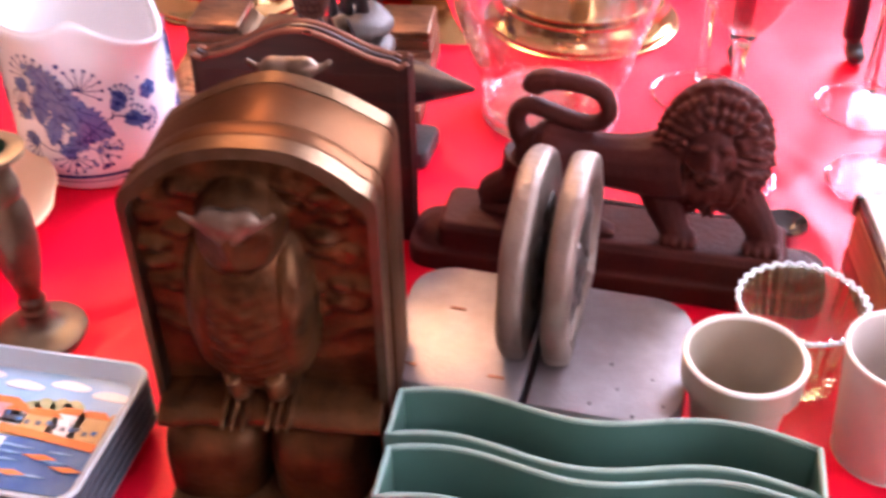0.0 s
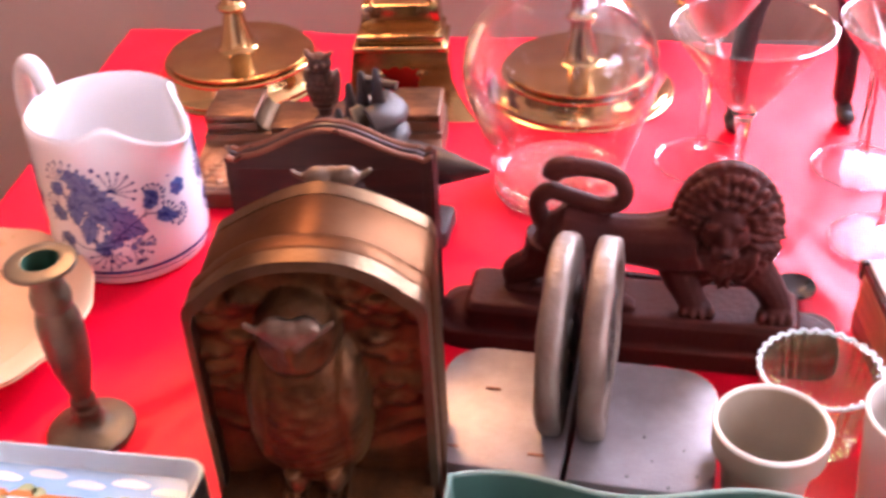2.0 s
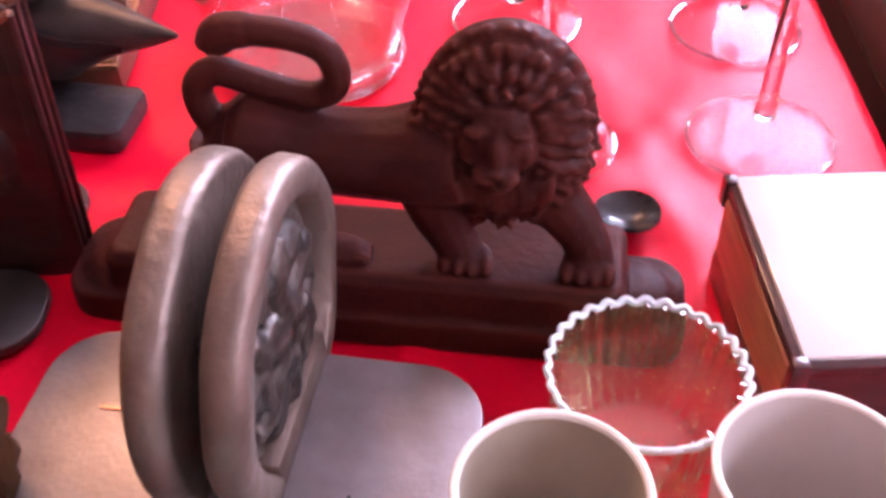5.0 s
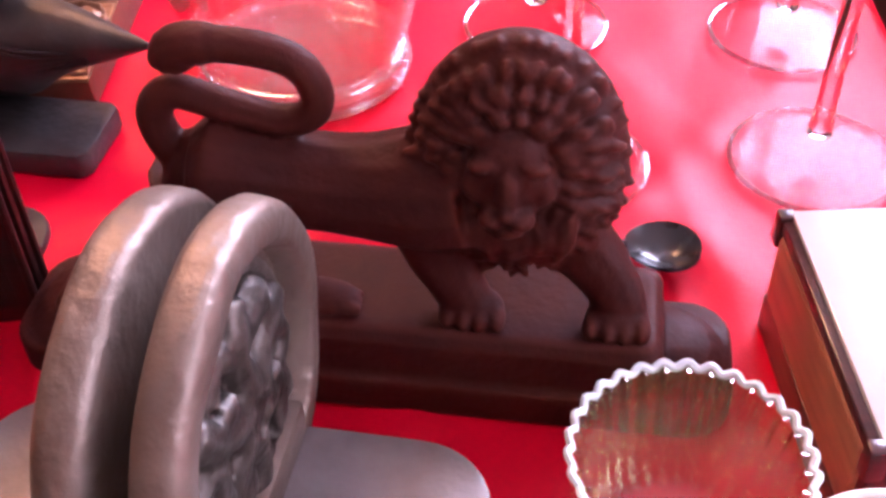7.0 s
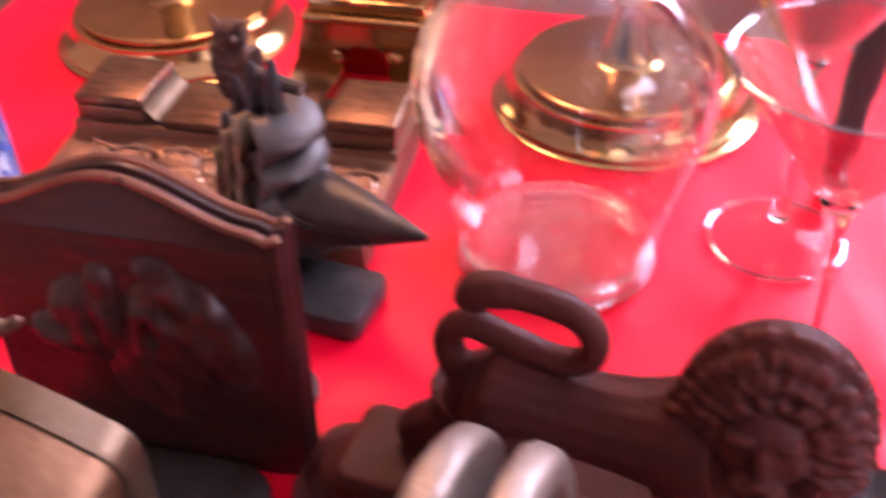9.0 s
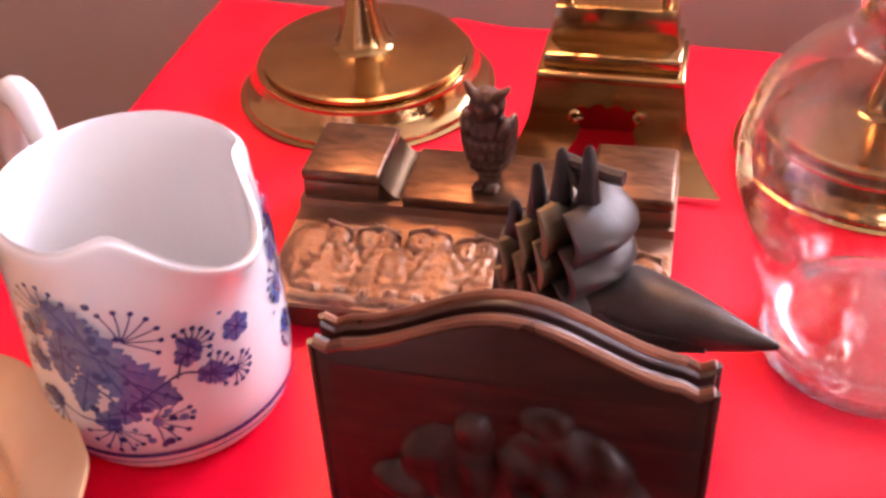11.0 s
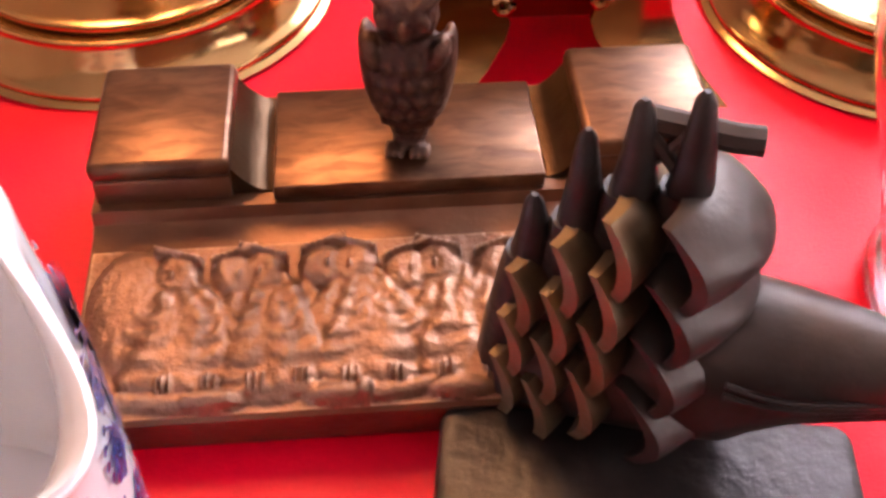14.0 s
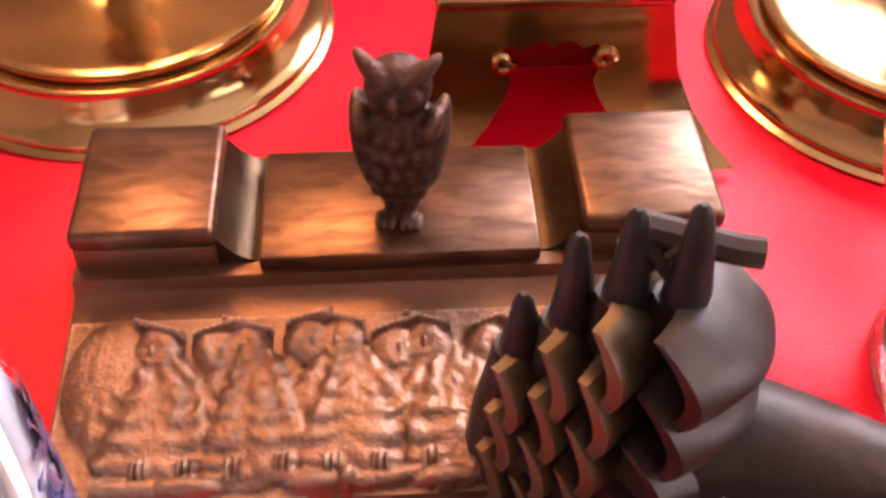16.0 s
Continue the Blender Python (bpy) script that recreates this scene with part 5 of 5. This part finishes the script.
# ---- candlestick, plate, tray ----
cs = thing("candlestick", -0.1455, 0.442, T, "small tarnished brass candlestick, empty", "candlestick")
cs.scale = (0.97, 0.97, 0.925)
part("stick", lathe([(r * 0.79, z * 0.97) for r, z in curve_profile([(0.0, 0.0), (0.029, 0.0), (0.0315, 0.0015), (0.031, 0.004), (0.024, 0.0065), (0.014, 0.010), (0.0095, 0.017), (0.0105, 0.020), (0.0085, 0.023), (0.0095, 0.027),
                                    (0.0075, 0.031), (0.0085, 0.036), (0.0135, 0.055), (0.0155, 0.075), (0.0150, 0.090), (0.0125, 0.098), (0.0135, 0.102), (0.0135, 0.108), (0.0115, 0.114), (0.0125, 0.122),
                                    (0.0225, 0.1265), (0.0232, 0.128), (0.0225, 0.1295), (0.0135, 0.1305), (0.0125, 0.130)], 4)], 48), M_CANDLE, cs)
part("socket", lathe([(0.0101, 0.1264), (0.0092, 0.124), (0.0084, 0.104), (0.0, 0.102)], 36), M_VERDI, cs, "green verdigris inside the socket")

pl = thing("plate", -0.2630, 0.5165, T, "round peach-coloured stoneware plate", "plate")
pl.scale = (0.84, 0.84, 1.0)


def plate_edge(a, i, r, z):
    return (r * (1 + 0.008 * math.sin(16 * a)) if r > 0.095 else r), z


part("plate", lathe(curve_profile([(0.0, 0.004), (0.055, 0.004), (0.057, 0.0), (0.062, 0.0), (0.068, 0.006), (0.106, 0.020), (0.109, 0.022), (0.107, 0.0245), (0.080, 0.0165), (0.0745, 0.0125), (0.070, 0.0085), (0.0, 0.0075)], 4), 96, wobble=plate_edge), M_PLATE, pl)

M_SKYBLUE = mat("printed_sky_blue", (0.20, 0.43, 0.72), 0.25, 0, 0, 30, color2=(0.48, 0.66, 0.80), coat=0.6, rvar=0.05)
M_SEA = mat("printed_sea_blue", (0.045, 0.12, 0.33), 0.25, 0, 0, 70, color2=(0.12, 0.24, 0.46), coat=0.6, rvar=0.05)
M_HILL = mat("printed_green_hill", (0.25, 0.36, 0.16), 0.25, 0, 0, 160, color2=(0.62, 0.55, 0.30), coat=0.6, rvar=0.05)
M_PINKH = mat("printed_pink_house", (0.78, 0.32, 0.30), 0.25, 0, 0, 120, color2=(0.72, 0.42, 0.36), coat=0.6, rvar=0.05)
M_ORANGE = mat("printed_orange_boat", (0.80, 0.26, 0.07), 0.25, 0, 0.2, 120, coat=0.6, rvar=0.05)
M_SAND = mat("printed_sand", (0.72, 0.47, 0.20), 0.25, 0, 0.25, 120, coat=0.6, rvar=0.05)
M_WHITEP = mat("printed_white", (0.85, 0.85, 0.83), 0.25, 0, 0.05, 120, coat=0.6, rvar=0.05)
M_TRAY = mat("pale_blue_tray", (0.55, 0.68, 0.76), 0.3, 0, 0.06, 60, coat=0.5)
M_TRAY_DARK = mat("dark_tray_edge", (0.12, 0.13, 0.16), 0.35, 0, 0.2, 60, coat=0.3)


def tray(z, label, printed):
    root = thing("tray", -0.1225, 0.3500, z, label, "tray", rz=-5, group="stack of small trays")
    root.scale = (0.92, 0.93, 1.0)
    w, d = 0.066, 0.046
    body = bmesh.new()
    loops = []
    for ins, zz in ((0.010, 0.0), (0.0, 0.0085), (0.0005, 0.0095), (0.002, 0.0095), (0.0075, 0.0022)):
        loops.append([body.verts.new((u, v, zz)) for u, v in rounded(-w + ins, w - ins, -d + ins, d - ins, 0.011, 5)])
    for a, b in zip(loops, loops[1:]):
        for k in range(len(a)):
            body.faces.new((a[k], a[(k + 1) % len(a)], b[(k + 1) % len(a)], b[k]))
    body.faces.new(loops[0])
    body.faces.new(loops[-1])
    part("tray_body", body, M_TRAY if printed else M_TRAY_DARK, root)
    if not printed:
        return root

    def patch(name, pts, material, lift):
        # part of the printed picture, a film on the tray floor
        part(name, prism(pts, 0.0021 + lift - 0.0003, 0.0021 + lift, "z"), material, root)

    a, b = w - 0.0085, d - 0.0085
    patch("printed_sea", [(-a, -b), (a, -b), (a, 0.006), (-a, 0.006)], M_SEA, 0.0006)
    patch("printed_sky", [(-a, 0.004), (a, 0.004), (a, b), (-a, b)], M_SKYBLUE, 0.0005)
    def disc(x, y, rx, ry, n=12):
        return [(x + rx * math.cos(2 * math.pi * k / n), y + ry * (math.sin(2 * math.pi * k / n) + 0.18 * math.sin(5 * k))) for k in range(n)]

    rnd = random.Random(8)
    for k in range(5):
        x = -a + 0.012 + 0.024 * k
        patch("printed_cloud", disc(x, 0.029 + rnd.uniform(-0.003, 0.003), 0.011, 0.0030), M_WHITEP, 0.0008)
    hill = [(-a, -0.006)] + [(-a + 2 * a * k / 22, 0.012 + 0.004 * math.sin(k * 0.9) + 0.002 * math.sin(k * 2.3)) for k in range(23)] + [(a, -0.006)]
    patch("printed_hill", hill, M_SAND, 0.0009)
    for x, y, q in ((-0.050, 0.017, 0.006), (-0.028, 0.019, 0.006), (-0.021, 0.018, 0.005), (0.014, 0.012, 0.006), (0.020, 0.015, 0.006), (0.028, 0.016, 0.006), (0.035, 0.016, 0.006), (0.010, 0.007, 0.005)):
        patch("printed_tree", disc(x, y, q, q * 0.75), M_HILL, 0.0011)
    walls = ((-0.046, 0.002, 0.010, 0.012, M_SAND), (-0.030, 0.004, 0.008, 0.010, M_WHITEP), (-0.006, 0.001, 0.017, 0.012, M_PINKH), (0.008, 0.000, 0.006, 0.009, M_WHITEP),
             (0.022, -0.002, 0.010, 0.010, M_SAND), (0.036, -0.003, 0.008, 0.014, M_WHITEP), (0.048, -0.004, 0.008, 0.015, M_SAND), (-0.054, -0.001, 0.004, 0.008, M_PINKH))
    for x, z0, hw, hh, tone in walls:
        patch("printed_house", [(x - hw, z0), (x + hw, z0), (x + hw, z0 + hh), (x - hw, z0 + hh)], tone, 0.0012)
        patch("printed_roof", [(x - hw - 0.001, z0 + hh), (x + hw + 0.001, z0 + hh), (x + hw * 0.6, z0 + hh + 0.0045), (x - hw * 0.6, z0 + hh + 0.0045)], M_ORANGE, 0.0013)
        for s in (-0.55, 0.05, 0.6):
            wx, wz = x + s * hw, z0 + 0.003 + 0.002 * rnd.random()
            patch("printed_window", [(wx - 0.0013, wz), (wx + 0.0013, wz), (wx + 0.0013, wz + 0.0026), (wx - 0.0013, wz + 0.0026)], M_TRAY_DARK if s < 0.5 else M_SEA, 0.0015)
    patch("printed_shore", [(-a, -0.004), (0.0, -0.004), (a, -0.010), (a, -0.005), (0.0, 0.001), (-a, 0.001)], M_ORANGE, 0.0014)
    patch("printed_sail", [(-0.034, -0.018), (-0.014, -0.019), (-0.009, 0.006), (-0.030, 0.001)], M_WHITEP, 0.0017)
    patch("printed_sail", [(-0.013, -0.021), (0.003, -0.022), (0.004, 0.001), (-0.008, -0.001)], M_WHITEP, 0.0018)
    patch("printed_sail", [(0.004, -0.021), (0.012, -0.022), (0.012, -0.008), (0.005, -0.010)], M_WHITEP, 0.0019)
    patch("printed_boat", [(-0.036, -0.0215), (0.006, -0.0245), (0.000, -0.0275), (-0.034, -0.0255)], M_PINKH, 0.0016)
    for x, y in ((0.034, -0.017), (0.050, -0.022), (-0.048, -0.014), (0.024, -0.028)):
        patch("printed_rowing_boat", [(x - 0.009, y), (x, y - 0.0022), (x + 0.009, y - 0.0006), (x + 0.002, y + 0.0014)], M_ORANGE, 0.0016)
    for k in range(12):
        x, y = rnd.uniform(-a + 0.01, a - 0.01), rnd.uniform(-b + 0.006, -0.010)
        patch("printed_wave", [(x - 0.007, y), (x, y - 0.0007), (x + 0.007, y), (x, y + 0.0008)], M_SKYBLUE, 0.0013)
    patch("printed_quay", [(-a, -b), (0.02, -b), (-0.01, -b + 0.004), (-a, -b + 0.006)], M_SAND, 0.0015)
    return root


for k in range(5):
    tray(T + 0.0005 + 0.0052 * k, "small tray of a stack, dark edge", False)
tray(T + 0.0270, "small tray printed with a harbour, houses and white sails", True)

# ---- wavy green vases ----


def wavy_vase(x, y, rz, ph):
    root = thing("wavy_vase", x, y, T, "long narrow sage green ceramic vase with wavy walls", "vase", rz, "wavy green vases")

    def loop(half, inset, z):
        out = []
        n = 40
        L = 0.0890 - inset

        def wave(s):
            return 0.0052 * math.sin(s * 2 * math.pi * 1.5 + ph) + 0.002 * math.sin(s * 6.28 * 0.5)

        for k in range(n + 1):
            s = k / n
            out.append((-L + 2 * L * s, wave(s) - half + inset, z))
        for k in range(n, -1, -1):
            s = k / n
            out.append((-L + 2 * L * s, wave(s) + half - inset, z))
        return out

    h = 0.052
    bm = bmesh.new()
    rings = []
    for half, inset, z in ((0.0125, 0.002, 0.0), (0.0135, 0.0, 0.004), (0.0145, 0.0, h - 0.0015), (0.0145, 0.0009, h), (0.0145, 0.0026, h - 0.0006), (0.0138, 0.0028, 0.004)):
        rings.append([bm.verts.new(p) for p in loop(half, inset, z)])
    for a, b in zip(rings, rings[1:]):
        for k in range(len(a)):
            bm.faces.new((a[k], a[(k + 1) % len(a)], b[(k + 1) % len(a)], b[k]))
    m = len(rings[0]) // 2
    for ring in (rings[0], rings[-1]):
        for k in range(m - 1):
            bm.faces.new((ring[k], ring[k + 1], ring[-2 - k], ring[-1 - k]))
    part("body", bm, M_GREEN, root, angle=60)
    top = bmesh.new()
    tube(top, [(u, v, h + 0.0002) for u, v, z in loop(0.0145, 0.0013, h)], 0.0011, 6, True)
    part("rim", top, M_GREEN_RIM, root, "pale worn glaze on the rim")


wavy_vase(0.149, 0.3455, -4.0, 0.4)
wavy_vase(0.149, 0.3120, -4.0, 0.4)

# ---- small pots and cups ----
pot = thing("small_pot", 0.2122, 0.4030, T, "small grey-beige stoneware flower pot with a collar", "pot")
pot.scale = (0.908, 0.908, 1.07)
part("pot", lathe(curve_profile([(0.0, 0.0), (0.0185, 0.0), (0.020, 0.001), (0.0245, 0.030), (0.0255, 0.0345)], 3) + [(0.0285, 0.0355), (0.0300, 0.037), (0.0305, 0.0495)]
                 + [(0.0278, 0.0497), (0.0268, 0.040), (0.0235, 0.032), (0.0185, 0.004), (0.0, 0.0035)], 64), M_POT, pot, angle=30)
rb = bmesh.new()
tube(rb, [(0.0291 * math.cos(k * 0.1047), 0.0291 * math.sin(k * 0.1047), 0.0497) for k in range(60)], 0.0016, 8, True)
part("rim", rb, M_POT_RIM, pot, "pale glazed rim")

cup = thing("beaker", 0.2823, 0.4034, T, "cream stoneware beaker, empty", "cup")
cup.scale = (0.92, 0.92, 0.88)
part("beaker", lathe(curve_profile([(0.0, 0.0), (0.023, 0.0), (0.0245, 0.001), (0.0265, 0.02), (0.0300, 0.066), (0.0305, 0.0695)], 4) + curve_profile([(0.0285, 0.0695), (0.0275, 0.060), (0.0240, 0.010), (0.020, 0.005), (0.0, 0.0045)], 4), 64), M_CUP, cup)
rb = bmesh.new()
tube(rb, [(0.0295 * math.cos(k * 0.1047), 0.0295 * math.sin(k * 0.1047), 0.0695) for k in range(60)], 0.0014, 8, True)
part("rim", rb, M_POT_RIM, cup, "pale glazed rim")

gv = thing("green_glass_votive", 0.2453, 0.4535, T, "pale green fluted glass votive holder with scalloped rim", "votive holder")
gv.scale = (0.91, 0.91, 0.88)


def flute(a, i, r, z):
    k = 0.5 + 0.5 * math.cos(30 * a)
    if r < 0.02:
        return r, z
    top = max((z - 0.034) / 0.016, 0)
    return r + 0.0018 * k * (1 if i < 19 else -0.8), z + 0.0014 * k * min(top, 1)


part("votive", lathe(curve_profile([(0.0, 0.0), (0.023, 0.0), (0.026, 0.0015), (0.0275, 0.006), (0.0300, 0.025), (0.0325, 0.045), (0.0335, 0.0495)], 3)
                    + curve_profile([(0.0318, 0.0500), (0.0300, 0.044), (0.0272, 0.025), (0.0235, 0.011), (0.015, 0.0085), (0.0, 0.008)], 3), 240, wobble=flute), M_GREEN_GLASS, gv, angle=50)
rb = bmesh.new()
tube(rb, [((0.0331 + 0.0012 * (0.5 + 0.5 * math.cos(30 * 2 * math.pi * k / 240))) * math.cos(2 * math.pi * k / 240), (0.0331 + 0.0012 * (0.5 + 0.5 * math.cos(30 * 2 * math.pi * k / 240))) * math.sin(2 * math.pi * k / 240),
           0.0500 + 0.0014 * (0.5 + 0.5 * math.cos(30 * 2 * math.pi * k / 240))) for k in range(240)], 0.0013, 6, True)
M_FROST = mat("frosted_pale_rim", (0.72, 0.80, 0.80), 0.25, 0, 0.05, 80, coat=0.4)
part("scalloped_rim", rb, M_FROST, gv, "whitish scalloped rim")

dish = thing("glass_holder", 0.339, 0.4036, T, "clear glass dish with a raised ring in the middle", "dish")
dish.scale = (0.70, 0.70, 0.9)
part("dish", lathe(curve_profile([(0.0, 0.0), (0.030, 0.0), (0.036, 0.003), (0.0375, 0.006), (0.036, 0.0068), (0.024, 0.0045), (0.0165, 0.0045), (0.0155, 0.010), (0.0145, 0.010), (0.0130, 0.0045), (0.0, 0.004)], 4), 72), M_GLASS, dish)

# ---- wooden box ----
bx = thing("wooden_box", 0.3250, 0.5000, T, "rosewood box with a shiny lid coloured white as window glare", "box", rz=3.0)
bx.scale = (0.90, 0.885, 1.32)
part("body", box(-0.0405, 0.0405, -0.0515, 0.0515, 0.0, 0.032, 0.0012), M_BOX_DARK, bx)
part("side_bead", box(-0.0425, -0.0385, -0.047, 0.047, 0.012, 0.033, 0.0018, seg=3), M_BOX_PALE, bx, "paler wooden bead along the side")
part("side_panel", box(-0.0418, -0.0395, -0.050, 0.050, 0.0005, 0.0115, 0.0008), M_BOX, bx)
part("lid_frame", box(-0.0418, 0.0418, -0.0528, 0.0528, 0.0322, 0.0362, 0.0010), M_BOX_DARK, bx)
part("lid", box(-0.0385, 0.0400, -0.0490, 0.0515, 0.0355, 0.0374, 0.0006), M_GLARE_TOP, bx, "glossy lid panel, window glare put into its white colour")
for cx in (-0.0400, 0.0400):
    for cy in (-0.0505, 0.0505):
        part("corner_cap", box(cx - 0.003, cx + 0.003, cy - 0.003, cy + 0.003, 0.028, 0.0372, 0.0008), M_BOX_DARK, bx)

# ---- spoon ----
sp = thing("spoon", 0.2565, 0.573, T + 0.003, "black lacquered spoon lying on the cloth", "spoon", rz=172)
sp.scale = (0.8, 0.85, 0.9)
sb = bmesh.new()
nu, nv = 22, 10
grid = []
for k in range(nv + 1):
    q = k / nv
    grid.append([(0.0172 * q * math.cos(2 * math.pi * i / nu) - 0.0, 0.0150 * q * math.sin(2 * math.pi * i / nu) * (1 - 0.12 * math.cos(2 * math.pi * i / nu)), -0.001 + 0.0075 * q * q) for i in range(nu)])
for lift in (0.0, -0.0014):
    rows = [[sb.verts.new((x, y, z + lift)) for x, y, z in row] for row in grid]
    for a, b in zip(rows, rows[1:]):
        for i in range(nu):
            sb.faces.new((a[i], a[(i + 1) % nu], b[(i + 1) % nu], b[i]))
bmesh.ops.remove_doubles(sb, verts=sb.verts, dist=0.0002)
part("bowl", sb, M_SPOON, sp, angle=70)
hb = bmesh.new()
tube(hb, smooth_line([(0.016, 0.002, 0.006), (0.034, 0.004, 0.006), (0.06, 0.004, 0.004), (0.100, 0.002, 0.003), (0.150, 0.0, 0.0025), (0.158, 0.0, 0.0025)], 5), [0.0022] * 6 + [0.0024] * 10 + [0.0030] * 10, 8)
part("handle", hb, M_SPOON, sp)
cl = bmesh.new()
tube(cl, [(0.030, -0.0005, 0.006), (0.030, 0.0085, 0.006)], 0.0016, 8)
part("collar", cl, M_SPOON, sp)

# ---- standing figure, only its legs low in view ----
st = bmesh.new()
for s in (-1, 1):
    tube(st, smooth_line([(s * 0.052, -0.004, 0.006), (s * 0.052, -0.002, 0.014), (s * 0.050, 0.0, 0.022), (s * 0.049, 0.0, 0.06), (s * 0.044, 0.0, 0.11), (s * 0.030, 0.0, 0.15)], 5),
         [0.006, 0.007, 0.008, 0.0085, 0.0085, 0.0075, 0.0065, 0.006, 0.0062, 0.007] + [0.0095] * 6 + [0.011] * 10, 12)
    ball(st, (s * 0.052, -0.008, 0.007), (0.0085, 0.0125, 0.007))
ball(st, (0, 0, 0.175), (0.05, 0.022, 0.035))
ball(st, (0, 0, 0.225), (0.036, 0.020, 0.038))
ball(st, (0, 0, 0.275), (0.018, 0.018, 0.022))
fig = one("statuette", st, M_STATUE, 0.290, 0.7965, T, "dark lacquered wooden statuette standing on two legs", "statuette", rz=9)
fig.scale = (0.84, 0.84, 0.84)
fused(fig, 0.002, 2)

# ---- planters on the second table ----


def planter(x, y, rz, label):
    root = thing("planter", x, y, T, label, "planter", rz, "blue and white planters")
    n = 8
    prof = [(0.0, 0.004), (0.040, 0.004), (0.041, 0.0), (0.045, 0.0), (0.046, 0.007), (0.041, 0.013), (0.044, 0.025), (0.0495, 0.055), (0.0505, 0.078), (0.0495, 0.087), (0.0545, 0.092), (0.0550, 0.097), (0.0455, 0.0975), (0.044, 0.088), (0.043, 0.02), (0.0, 0.018)]
    part("body", lathe(prof, n), M_PORC, root, angle=25)
    deco, dk = bmesh.new(), bmesh.new()
    rnd = random.Random(int(x * 1000))
    for k in range(n):
        a0, a1 = 2 * math.pi * k / n, 2 * math.pi * (k + 1) / n

        def at(u, v, lift):
            z = 0.024 + v * 0.060
            r = 0.0440 + (z - 0.025) * 0.1833 + lift if z < 0.055 else 0.0495 + (z - 0.055) * 0.0435 + lift
            p = Vector((r * math.cos(a0), r * math.sin(a0), z)).lerp(Vector((r * math.cos(a1), r * math.sin(a1), z)), u)
            return p

        for bm, cnt, smin, smax, lift in ((deco, 30, 0.07, 0.17, 0.0004), (dk, 34, 0.04, 0.10, 0.0007)):
            for _ in range(cnt):
                u, v, s = rnd.uniform(0.14, 0.86), rnd.uniform(0.10, 0.92), rnd.uniform(smin, smax)
                m = 7
                c = bm.verts.new(at(u, v, lift))
                ph = rnd.uniform(0, 6)
                ring = [bm.verts.new(at(min(max(u + s * (1 if i % 2 else 0.55) * math.cos(i * 6.283 / (2 * m) + ph), 0.05), 0.95), min(max(v + s * 0.7 * (1 if i % 2 else 0.55) * math.sin(i * 6.283 / (2 * m) + ph), 0.02), 0.98), lift)) for i in range(2 * m)]
                for i in range(2 * m):
                    bm.faces.new((c, ring[i], ring[(i + 1) % (2 * m)]))
    part("flower_painting", deco, M_BLUE, root, "blue painted flowers on the panels")
    part("outline_painting", dk, M_BLUE_DARK, root, "dark blue painted details")


planter(0.476, 0.738, 15, "octagonal blue and white porcelain planter")
planter(0.470, 0.862, 15, "octagonal blue and white porcelain planter further back")
